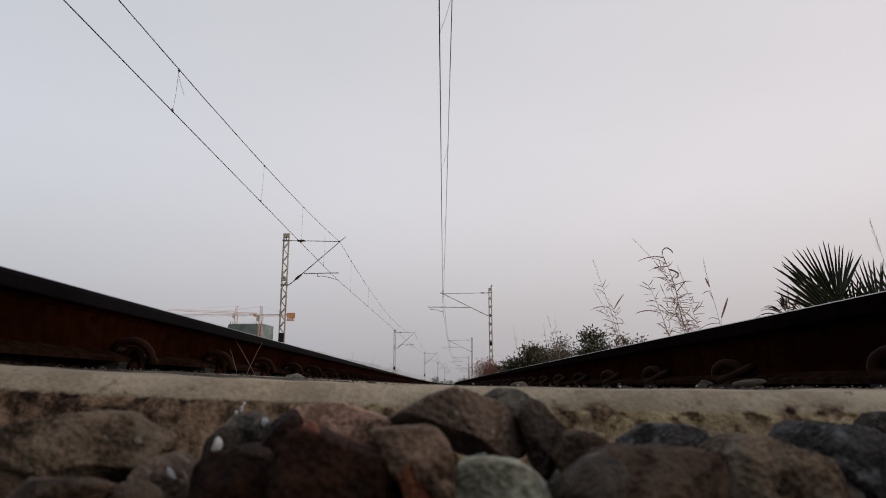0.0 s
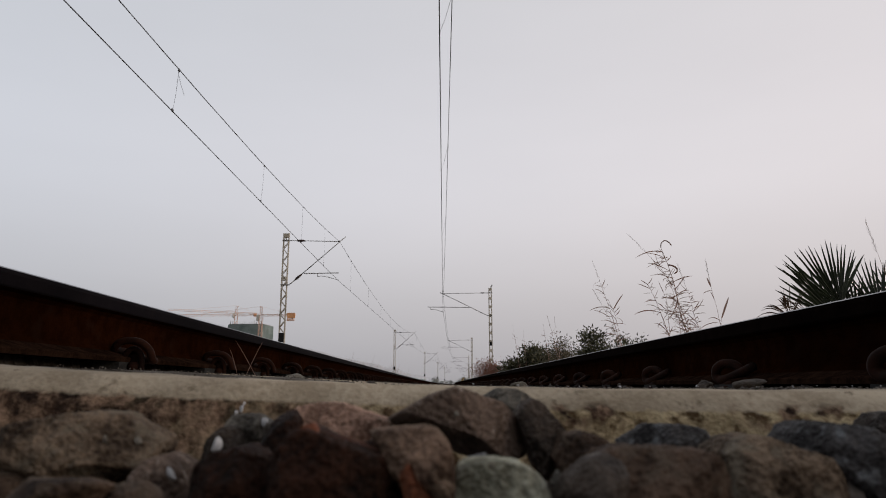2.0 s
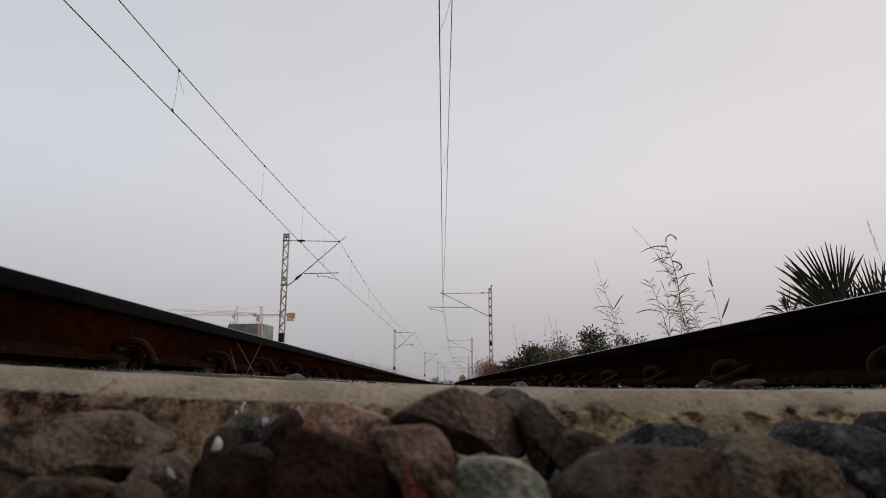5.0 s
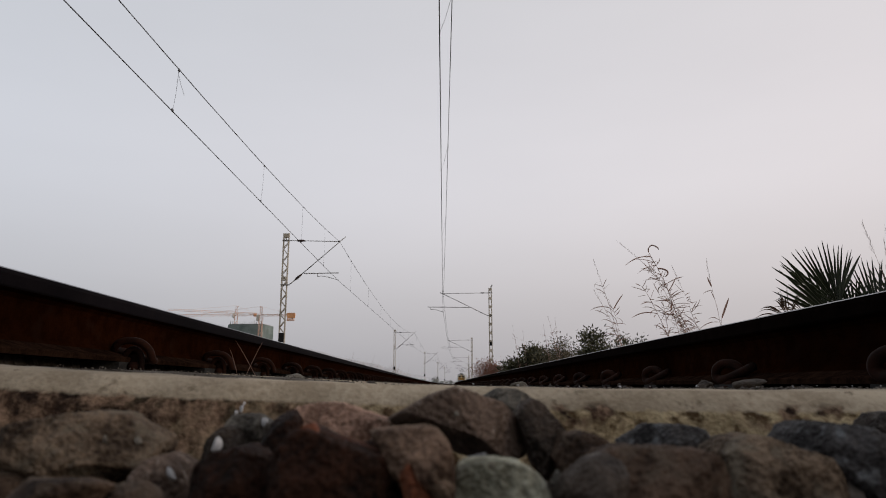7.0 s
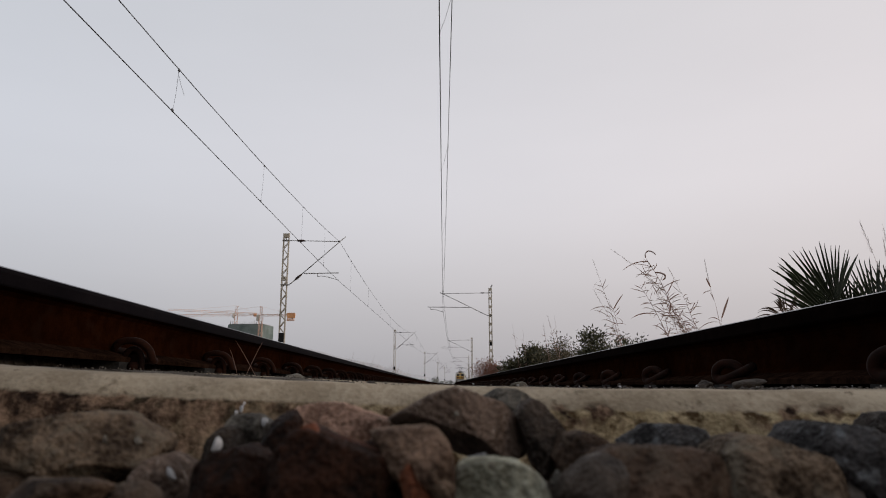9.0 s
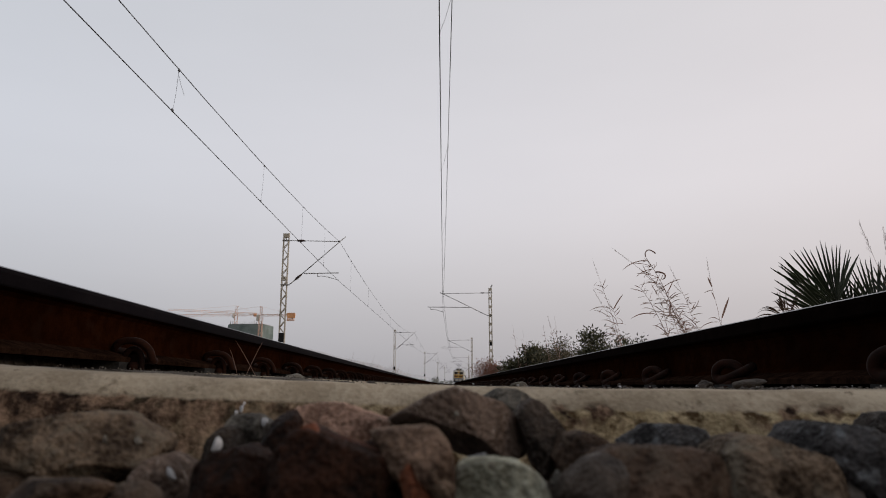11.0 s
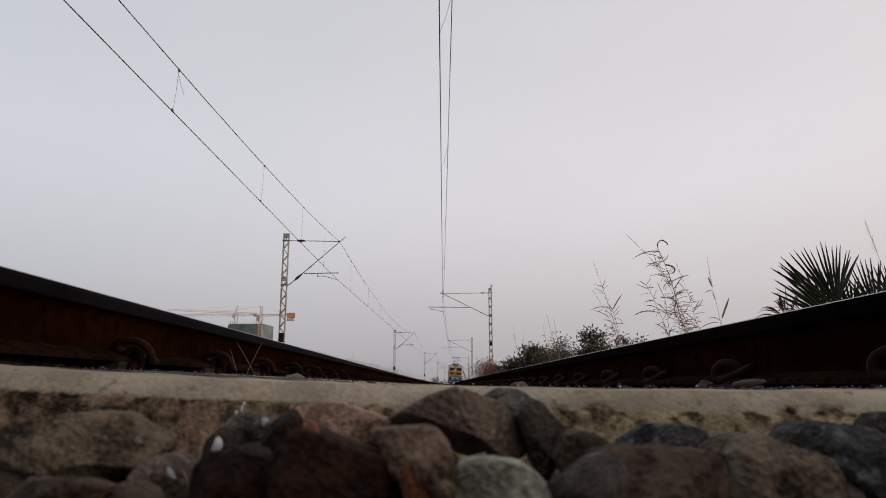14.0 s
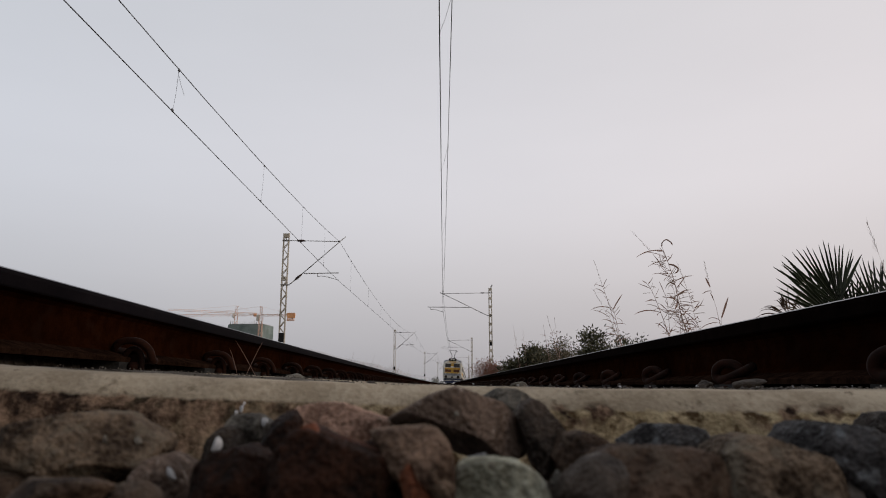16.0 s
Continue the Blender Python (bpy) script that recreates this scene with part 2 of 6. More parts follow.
M = {
    "stone_brown": mat("brown_stone", (0.05436, 0.03334, 0.02291), (0.3236, 0.2123, 0.1507), 0.75, 0, 45, 420, 0.9, 0.010, (0.3287, 0.245, 0.1818), 75, 0.57, 0.15, spec=0.12, edge=0.4),
    "stone_earth": mat("dark_earthy_stone", (0.02228, 0.01367, 0.00939), (0.1327, 0.087, 0.0618), 0.75, 0, 45, 420, 0.9, 0.010, (0.1348, 0.1004, 0.07455), 75, 0.57, 0.15, spec=0.12, edge=0.4),
    "stone_red": mat("reddish_stone", (0.043, 0.0295, 0.0228), (0.162, 0.117, 0.0925), 0.75, 0, 40, 380, 0.9, 0.010, (0.34, 0.28, 0.24), 130, 0.62, 0.15, spec=0.12, edge=0.4),
    "stone_pink": mat("pinkish_brown_stone", (0.1618, 0.0957, 0.06934), (0.5339, 0.3473, 0.2637), 0.75, 0, 40, 380, 0.9, 0.010, (0.3559, 0.1852, 0.1206), 55, 0.6, 0.15, spec=0.12, edge=0.4),
    "stone_grey": mat("grey_stone", (0.03969, 0.03515, 0.03062), (0.1814, 0.1633, 0.1383), 0.75, 0, 50, 450, 0.9, 0.010, (0.2948, 0.2835, 0.2495), 190, 0.64, 0.15, spec=0.12, edge=0.4),
    "stone_dark": mat("dark_stone", (0.01359, 0.009878, 0.007959), (0.07378, 0.0568, 0.04583), 0.7, 0, 50, 450, 0.9, 0.010, (0.1541, 0.1372, 0.1244), 95, 0.58, 0.15, spec=0.12, edge=0.4),
    "stone_blue": mat("blue_grey_stone", (0.01701, 0.01575, 0.01613), (0.09198, 0.08568, 0.08568), 0.7, 0, 55, 450, 0.9, 0.010, (0.19, 0.2, 0.21), 110, 0.56, 0.15, spec=0.12, edge=0.4),
    "stone_pale": mat("pale_green_stone", (0.1499, 0.1446, 0.1076), (0.441, 0.4375, 0.3475), 0.8, 0, 45, 350, 0.9, 0.010, (0.07938, 0.07056, 0.05292), 110, 0.55, 0.1, spec=0.12, edge=0.4),
    "stone_mix": mat("brown_grey_stone", (0.03579, 0.02347, 0.01563), (0.2292, 0.1687, 0.1198), 0.78, 0, 40, 380, 0.9, 0.010, (0.1775, 0.1482, 0.1115), 62, 0.54, 0.15, spec=0.12, edge=0.4),
    # red-brown stone with rust spots, darkened to put shade into the front stones
    "stone_umber": mat("shade_darkened_red_brown_stone", (0.0048, 0.0021, 0.0013), (0.042, 0.0178, 0.0105), 0.75, 0, 40, 380, 0.9, 0.010, (0.1055, 0.03128, 0.01262), 34, 0.575, 0.1, spec=0.12, edge=0.1),
    "stone_rust": mat("rust_stained_stone", (0.05616, 0.02059, 0.01123), (0.2246, 0.07956, 0.04212), 0.75, 0, 45, 380, 0.9, 0.010, (0.1404, 0.05616, 0.02808), 60, 0.58, 0.1, spec=0.12, edge=0.1),
    "quartz": mat("white_quartz", (0.42, 0.42, 0.43), (0.68, 0.68, 0.7), 0.35, 0, 60, 300, 0.2, 0.001, rnd=0.05),
    "fleck": mat("pale_mineral_fleck", (0.16, 0.145, 0.12), (0.3, 0.28, 0.24), 0.6, 0, 90, 400, 0.4, 0.002, rnd=0.2),
    "ballast": mat("ballast_bed", (0.035, 0.03, 0.025), (0.13, 0.115, 0.1), 0.9, 0, 14, 60, 0.8, 0.02, rnd=0, spec=0.05),
    "earth": mat("dry_grass_earth", (0.06, 0.055, 0.03), (0.17, 0.15, 0.09), 0.95, 0, 0.35, 6, 0.6, 0.05, (0.05, 0.07, 0.025), 0.8, 0.52, 0),
    "concrete": mat("old_concrete", *TOP),
    "concrete_side": mat("stained_concrete_side", *SIDE, big=0.5),
    "concrete_worn": worn_sleeper(TOP, TOP_DARKER, SIDE_DARK, SIDE_TAN),
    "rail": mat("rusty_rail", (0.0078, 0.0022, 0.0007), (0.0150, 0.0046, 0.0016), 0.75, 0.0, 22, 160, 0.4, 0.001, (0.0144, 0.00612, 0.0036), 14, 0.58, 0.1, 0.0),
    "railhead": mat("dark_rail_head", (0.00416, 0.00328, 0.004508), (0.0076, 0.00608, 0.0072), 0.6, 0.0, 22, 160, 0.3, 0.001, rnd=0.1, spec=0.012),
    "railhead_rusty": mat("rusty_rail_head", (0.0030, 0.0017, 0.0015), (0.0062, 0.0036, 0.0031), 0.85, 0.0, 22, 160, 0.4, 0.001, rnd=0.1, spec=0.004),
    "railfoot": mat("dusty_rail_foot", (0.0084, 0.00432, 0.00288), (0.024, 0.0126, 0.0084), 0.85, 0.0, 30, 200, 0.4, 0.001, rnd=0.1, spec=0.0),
    "railtop": mat("worn_running_band", (0.10, 0.10, 0.11), (0.22, 0.22, 0.23), 0.35, 0.9, 3, 60, 0.1, 0.0005, rnd=0.05),
    "clip": mat("rusty_clip", (0.0085, 0.0027, 0.0013), (0.021, 0.0067, 0.0033), 0.8, 0.0, 30, 260, 0.4, 0.001, rnd=0.25, spec=0.1),
    "pad": mat("black_rubber", (0.012, 0.012, 0.012), (0.03, 0.03, 0.03), 0.8, 0, 20, 150, 0.2, 0.001),
    "galv": mat("weathered_galvanised_steel", (0.403, 0.364, 0.3016), (0.65, 0.6006, 0.5226), 0.6, 0.1, 3, 40, 0.2, 0.001, (0.13, 0.0715, 0.039), 4, 0.62, 0.1),
    "tube": mat("dark_steel_tube", (0.117, 0.1118, 0.1092), (0.26, 0.247, 0.234), 0.6, 0.4, 3, 40, 0.1, 0.001),
    "porcelain": mat("brown_porcelain", (0.03, 0.02, 0.018), (0.07, 0.045, 0.04), 0.3, 0, 6, 40, 0, 0.001),
    "wire": mat("tarnished_copper_wire", (0.06, 0.058, 0.062), (0.11, 0.105, 0.108), 0.55, 0.5, 2, 30, 0, 0.001),
    "black": mat("black_paint", (0.012, 0.012, 0.014), (0.03, 0.03, 0.03), 0.6, 0, 5, 40, 0.1, 0.001),
    "cream": mat("dusty_cream_paint", (0.54, 0.525, 0.49), (0.72, 0.705, 0.67), 0.55, 0, 1.2, 14, 0.05, 0.001, (0.3, 0.27, 0.22), 2, 0.62, 0.05),
    "yellow": mat("yellow_paint", (0.5, 0.3, 0.06), (0.66, 0.42, 0.1), 0.5, 0, 1.5, 14, 0.05, 0.001, rnd=0.05),
    "navy": mat("dark_blue_paint", (0.012, 0.019, 0.042), (0.036, 0.048, 0.09), 0.55, 0, 1.5, 14, 0.05, 0.001, rnd=0.05),
    "slate": mat("blue_grey_paint", (0.2, 0.22, 0.26), (0.32, 0.34, 0.38), 0.55, 0, 1.5, 14, 0.05, 0.001, rnd=0.05),
    "maroon": mat("brown_red_paint", (0.1, 0.045, 0.03), (0.17, 0.08, 0.05), 0.55, 0, 1.5, 14, 0.05, 0.001, rnd=0.05),
    "grime": mat("grimy_underframe", (0.018, 0.016, 0.015), (0.06, 0.052, 0.045), 0.85, 0.1, 3, 25, 0.3, 0.005),
    "glass": mat("dark_cab_glass", (0.016, 0.012, 0.010), (0.034, 0.027, 0.022), 0.2, 0, 2, 9, 0, 0.001, rnd=0, spec=0.5),
    "lamp_off": mat("headlamp_glass", (0.5, 0.5, 0.48), (0.7, 0.7, 0.68), 0.15, 0, 9, 50, 0, 0.001, rnd=0),
    "orange": mat("orange_crane_paint", (0.75, 0.36, 0.18), (0.85, 0.46, 0.25), 0.6, 0, 0.3, 3, 0, 0.01, rnd=0.1),
    # orange paled towards pink: haze put into the paint colour
    "crane_pale": mat("haze_paled_crane_paint", (0.8, 0.52, 0.41), (0.88, 0.64, 0.54), 0.7, 0, 0.3, 3, 0, 0.01, rnd=0.1),
    # netting green, lightened and greyed to carry the haze in its colour
    "netting": mat("green_debris_netting", (0.1725, 0.2175, 0.213), (0.285, 0.342, 0.3375), 0.95, 0, 0.15, 2, 0.3, 0.1, rnd=0),
    "slab": mat("raw_concrete", (0.25, 0.24, 0.23), (0.36, 0.35, 0.34), 0.9, 0, 0.3, 3, 0.1, 0.01),
    "bark": mat("grey_brown_bark", (0.05, 0.04, 0.03), (0.12, 0.1, 0.08), 0.9, 0, 15, 90, 0.6, 0.004),
    # haze is in the ridge's own colour: nearly as pale as the sky
    "ridge": mat("haze_painted_ridge", (0.6, 0.6, 0.63), (0.66, 0.66, 0.69), 1.0, 0, 0.01, 0.1, 0, 0.1, rnd=0, spec=0.0, big=0),
    "palm": leafy("palm_frond_green", (0.013, 0.018, 0.010), (0.034, 0.043, 0.022), 0.45),
    "palm_dry": leafy("dry_palm_frond", (0.05, 0.03, 0.02), (0.13, 0.078, 0.052)),
    "leaf": leafy("bush_leaves", (0.013, 0.015, 0.007), (0.11, 0.102, 0.046)),
    "leaf_red": leafy("reddish_dry_leaves", (0.1, 0.034, 0.018), (0.27, 0.115, 0.07)),
    "scrub": leafy("olive_brown_scrub", (0.035, 0.033, 0.016), (0.16, 0.125, 0.07)),
    "straw": leafy("straw_grass", (0.2, 0.14, 0.095), (0.4, 0.32, 0.23), 0.55, 0.35),
    "straw_dark": leafy("brown_reed", (0.23, 0.12, 0.09), (0.5, 0.35, 0.29), 0.55, 0.45),
    "plume": leafy("feathery_seed_head", (0.62, 0.54, 0.5), (0.76, 0.69, 0.65)),
    # grey and light, to put haze into the leaves
    "far_tree": leafy("haze_greyed_tree_leaves", (0.2, 0.21, 0.2), (0.3, 0.31, 0.3)),
}


M["railhead_rusty"].node_tree.nodes["Principled BSDF"].inputs["Specular Tint"].default_value = (1.0, 0.72, 0.55, 1)


# ---- mesh helpers ----
def mesh_of(bm, material, smooth=False, name="mesh"):
    me = bpy.data.meshes.new(name)
    bm.to_mesh(me)
    bm.free()
    for one in (material if isinstance(material, (list, tuple)) else [material]):
        me.materials.append(one)
    if smooth:
        me.polygons.foreach_set("use_smooth", [True] * len(me.polygons))
    return me


def part(name, bm, material, parent=None, label="", smooth=False, m=None):
    ob = new(name, mesh_of(bm, material, smooth, name) if isinstance(bm, bmesh.types.BMesh) else bm)
    ob.parent = parent
    if m is not None:
        ob.matrix_basis = m
    if label:
        ob["label"] = label
    return ob


def thing(name, m=None, label="", category="", group="", kind=""):
    ob = new(name)
    ob.empty_display_size = 0.2
    if m is not None:
        ob.matrix_basis = m
    return tagged(ob, label, category, group, kind)


def box(bm, x0, x1, y0, y1, z0, z1, bevel=0.0):
    r = bmesh.ops.create_cube(bm, size=1)
    for v in r["verts"]:
        v.co = Vector(((x0 + x1) / 2 + v.co.x * (x1 - x0), (y0 + y1) / 2 + v.co.y * (y1 - y0), (z0 + z1) / 2 + v.co.z * (z1 - z0)))
    if bevel:
        es = list({e for v in r["verts"] for e in v.link_edges})
        bmesh.ops.bevel(bm, geom=es, offset=bevel, segments=2, affect="EDGES", clamp_overlap=True)
    return bm


def tube(bm, pts, r, sides=6, caps=True):
    """A round bar along points; r is one radius or one for each point."""
    pts = [Vector(p) for p in pts]
    rs = r if isinstance(r, (list, tuple)) else [r] * len(pts)
    up = None
    rings = []
    for i, p in enumerate(pts):
        d = (pts[min(i + 1, len(pts) - 1)] - pts[max(i - 1, 0)]).normalized()
        if up is None:
            up = d.orthogonal().normalized()
        up = (up - d * up.dot(d))
        up = up.normalized() if up.length > 1e-6 else d.orthogonal().normalized()
        side = d.cross(up)
        rings.append([bm.verts.new(p + (up * math.cos(a) + side * math.sin(a)) * rs[i]) for a in [2 * math.pi * k / sides for k in range(sides)]])
    for a, b in zip(rings, rings[1:]):
        for k in range(sides):
            bm.faces.new((a[k], a[(k + 1) % sides], b[(k + 1) % sides], b[k]))
    if caps:
        bm.faces.new(rings[0][::-1])
        bm.faces.new(rings[-1])
    return bm


def smooth_path(pts, n=4):
    """Catmull-Rom through the points."""
    p = [Vector(pts[0])] + [Vector(q) for q in pts] + [Vector(pts[-1])]
    out = []
    for i in range(1, len(p) - 2):
        for k in range(n):
            t = k / n
            a, b, c, d = p[i - 1:i + 3]
            out.append(0.5 * (2 * b + (c - a) * t + (2 * a - 5 * b + 4 * c - d) * t * t + (3 * b - a - 3 * c + d) * t ** 3))
    return out + [p[-2]]


def bar(bm, a, b, w, h):
    """A flat bar of section w x h from a to b."""
    a, b = Vector(a), Vector(b)
    d = (b - a).normalized()
    s = d.cross(Vector((0, 1, 0)))
    s = s.normalized() if s.length > 1e-4 else Vector((1, 0, 0))
    u = s.cross(d)
    q = [bm.verts.new(p + s * i * w / 2 + u * j * h / 2) for p in (a, b) for i, j in ((-1, -1), (1, -1), (1, 1), (-1, 1))]
    for f in ((3, 2, 1, 0), (4, 5, 6, 7), (0, 1, 5, 4), (1, 2, 6, 5), (2, 3, 7, 6), (3, 0, 4, 7)):
        bm.faces.new([q[k] for k in f])
    return bm


# ---- the line of the track ----
CANT = 2.07                   # degrees, left rail higher
SA, CA = math.sin(radians(CANT)), math.cos(radians(CANT))
C0, BEND0, BEND1, SLOPE = -0.027, 5.0, 113.0, 0.045
SEAT = CZ + 0.031             # rail seat at the track's centre
RAIL_H = 0.172
TRACK2, SEAT2 = -5.6, CZ - 0.06
PITCH, FIRST = 0.645, 0.53    # sleepers


def cx(y):
    """The centre of the track: straight, then a flat curve to the right, then straight."""
    if y <= BEND0:
        return C0
    r = (BEND1 - BEND0) / SLOPE
    if y <= BEND1:
        return C0 + (y - BEND0) ** 2 / (2 * r)
    return C0 + (BEND1 - BEND0) ** 2 / (2 * r) + (y - BEND1) * SLOPE


def heading(y):
    return -math.degrees(math.atan(max(0, min(1, (y - BEND0) / (BEND1 - BEND0))) * SLOPE))


def on_track(u, v, y, centre=0.0, seat=SEAT):
    return Vector((cx(y) + centre + u * CA + v * SA, y, seat - u * SA + v * CA))


def track_pose(y, centre=0.0, seat=SEAT):
    return pose(cx(y) + centre, y, seat, 0, CANT, heading(y))


# ---- ground and ballast bed ----
def sheet(name, profile, ys, material, wave=0.0, label="", category="", across=1):
    bm = bmesh.new()
    prof = []
    for (a, za), (b, zb) in zip(profile, profile[1:]):
        prof += [(a + (b - a) * k / across, za + (zb - za) * k / across) for k in range(across)]
    prof.append(profile[-1])
    rows = []
    for y in ys:
        rows.append([bm.verts.new((cx(y) + x, y, z + wave * noise.noise(Vector((x * 0.9, y * 0.9, 0))))) for x, z in prof])
    for a, b in zip(rows, rows[1:]):
        for k in range(len(prof) - 1):
            bm.faces.new((a[k], a[k + 1], b[k + 1], b[k]))
    ob = part(name, bm, material, smooth=True)
    return tagged(ob, label, category, kind="structure")


YS = [-60, -30, -12, -6, -3, -1.5] + [i * 0.5 for i in range(-2, 24)] + [12 + 3 * i for i in range(1, 30)] + [110, 130, 160, 200, 260, 340, 450, 600]
ground = sheet("ground", [(-2400, 0.0), (-300, 0.0), (-60, 0.05), (-14, 0.1), (-9.5, 0.3), (-6, 0.35), (0, 0.35), (3.2, 0.3), (5.5, 0.1), (12, 0.0), (60, 0.0), (300, 0), (2400, 0)],
               [-1500, -400] + YS + [900, 1500, 3000, 4500], M["earth"], 0.06, "flat dry grass field and low railway embankment", "ground", 3)
BED = [(-9.2, 0.25), (-7.5, 0.84), (-5.6, 0.86), (-4.0, 0.82), (-2.9, 0.8), (-1.8, 1.02), (-1.2, 1.062), (-0.97, 1.072), (-0.93, 1.070), (-0.90, 1.064), (-0.88, 1.0), (-0.74, 0.99), (-0.6, 0.985), (-0.35, 0.962), (0, 0.95),
       (0.35, 0.945), (0.62, 0.952), (0.76, 0.968), (0.84, 0.999), (0.92, 0.996), (0.99, 0.97), (1.2, 0.965), (1.75, 0.91), (3.0, 0.24)]
ballast = sheet("ballast", BED, YS, M["ballast"], 0.006, "grey brown crushed stone ballast bed under two tracks", "ballast bed", 2)


def bed_z(u):
    """Height of the ballast bed u metres from the track's centre."""
    for (a, p), (c, q) in zip(BED, BED[1:]):
        if u <= c:
            return p + (q - p) * (u - a) / (c - a)
    return BED[-1][1]


# ---- rails ----
def rail_profile():
    """A 60 kg flat-bottom rail, half profile mirrored: v up from the foot."""
    half = [(0.075, 0.0), (0.075, 0.011), (0.072, 0.0135), (0.045, 0.0205), (0.022, 0.029), (0.0115, 0.042), (0.0085, 0.07), (0.0085, 0.1), (0.0115, 0.117), (0.02, 0.126), (0.0345, 0.1315), (0.0362, 0.135),
            (0.036, 0.158), (0.0345, 0.164), (0.031, 0.1685), (0.024, 0.1708), (0.012, 0.172)]
    return half + [(-u, v) for u, v in half[::-1]]


def make_rail(u0, centre, seat, ys, label):
    bm, top = bmesh.new(), bmesh.new()
    prof = rail_profile()
    rings = [[bm.verts.new(on_track(u0 + u, v, y, centre, seat)) for u, v in prof] for y in ys]
    for a, c in zip(rings, rings[1:]):
        for k in range(len(prof)):
            j = (k + 1) % len(prof)
            bm.faces.new((a[k], a[j], c[j], c[k])).material_index = 1 if min(prof[k][1], prof[j][1]) > 0.13 else 2 if max(prof[k][1], prof[j][1]) < 0.03 else 0
    bm.faces.new(rings[0])
    bm.faces.new(rings[-1][::-1])
    bmesh.ops.recalc_face_normals(bm, faces=bm.faces)
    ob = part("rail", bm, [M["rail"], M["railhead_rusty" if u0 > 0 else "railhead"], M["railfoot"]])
    band = [(-0.0334, 0.1669), (-0.0305, 0.1694), (-0.024, 0.1714), (-0.012, 0.1727), (0.012, 0.1727), (0.024, 0.1714), (0.0305, 0.1694), (0.0334, 0.1669)]
    rings = [[top.verts.new(on_track(u0 + u, v, y, centre, seat)) for u, v in band] for y in ys]
    for a, c in zip(rings, rings[1:]):
        for k in range(len(band) - 1):
            top.faces.new((a[k], a[k + 1], c[k + 1], c[k]))
    part("running_band", top, M["railtop"], ob, "worn grey running band of the rail head")
    return tagged(ob, label, "rail", "running rails")


RYS = [-12, -6, -3, -1, 0] + [0.5 * i for i in range(1, 21)] + [10 + 2.5 * i for i in range(1, 37)] + [110 + 12 * i for i in range(42)]
for u in (-0.874, 0.874):
    make_rail(u, 0.0, SEAT, RYS, "rusty brown steel rail with dark head on concrete sleepers")
    make_rail(u, TRACK2, SEAT2, RYS, "rusty steel rail of the neighbouring track")


# ---- sleepers with rail clips ----
def sleeper_bmesh(steps, seed, rough=0.0, rise=0.0175):
    """Pre-stressed concrete sleeper: high at the rail seats, lower in the middle, chamfered edges."""
    bm = bmesh.new()
    us = [-1.375 + 2.75 * k / steps for k in range(steps + 1)]
    rings = []
    for u in us:
        a = abs(u)
        top = -0.0315 + (min(rise, HOLLOW * (u + DIP) ** 2) if rough else 0.0175 * min(1, a / 0.68) ** 2)
        if a > 1.05:
            top -= (a - 1.05) * 0.05
        w = 0.083 + 0.012 * min(1, a / 0.9)
        bot = -0.215
        ch = 0.0155 if rough else 0.0125
        pts = [(-0.128, bot), (-w - 0.023, top - 0.075), (-w - ch - 0.002, top - ch * 1.15), (-w - ch * 0.55, top - ch * 0.45), (-w, top), (-w * 0.4, top + 0.001),
               (w * 0.4, top + 0.001), (w, top), (w + ch * 0.55, top - ch * 0.45), (w + ch + 0.002, top - ch * 1.15), (w + 0.023, top - 0.075), (0.128, bot)]
        ring = []
        for q, (yy, zz) in enumerate(pts):
            p = Vector((u, yy, zz))
            if rough:
                p += rough * noise.noise_vector(Vector((u * 28 + seed, yy * 28, zz * 28))) * (0.3 if abs(yy) < w + 0.001 else 1)
            ring.append(bm.verts.new(p))
        rings.append(ring)
    n = len(rings[0])
    for a, b in zip(rings, rings[1:]):
        for k in range(n):
            j = (k + 1) % n
            f = bm.faces.new((a[k], a[j], b[j], b[k]))
            f.material_index = 0 if 2 <= k <= 8 else 1
    bm.faces.new(rings[0][::-1]).material_index = 1
    bm.faces.new(rings[-1]).material_index = 1
    bmesh.ops.recalc_face_normals(bm, faces=bm.faces)
    return bm


def clip_bmesh(sides=8, n=4):
    """Spring clip bent from a round bar: an arch from the rail's foot to the heel, whose end runs into the shoulder.
    x points from the rail to the track's middle, y along the rail."""
    pts = [(-0.028, 0.035, 0.034), (-0.036, 0.008, 0.035), (-0.036, -0.006, 0.044), (-0.02, -0.013, 0.057), (0.008, -0.015, 0.062), (0.038, -0.013, 0.056), (0.058, -0.008, 0.037),
           (0.064, 0.002, 0.014), (0.062, 0.02, 0.012), (0.042, 0.034, 0.013), (0.016, 0.036, 0.014)]
    path = smooth_path(pts, n)
    return tube(bmesh.new(), path, [0.0105] * (len(path) - 2) + [0.009, 0.006], sides)


def far_hand_clip_bmesh(sides=8, n=4):
    """The same clip driven in from the other end, for the right rail's inner side."""
    pts = [(-0.012, -0.085, 0.052), (0.004, -0.045, 0.036), (0.022, 0.0, 0.02), (0.026, 0.036, 0.017), (0.03, 0.052, 0.03), (0.029, 0.044, 0.05), (0.014, 0.022, 0.062), (-0.002, -0.002, 0.056), (-0.012, -0.016, 0.038), (-0.014, -0.008, 0.022)]
    pts = [(x, -y, z) for x, y, z in pts]
    return tube(bmesh.new(), smooth_path(pts, n), 0.0125, sides)


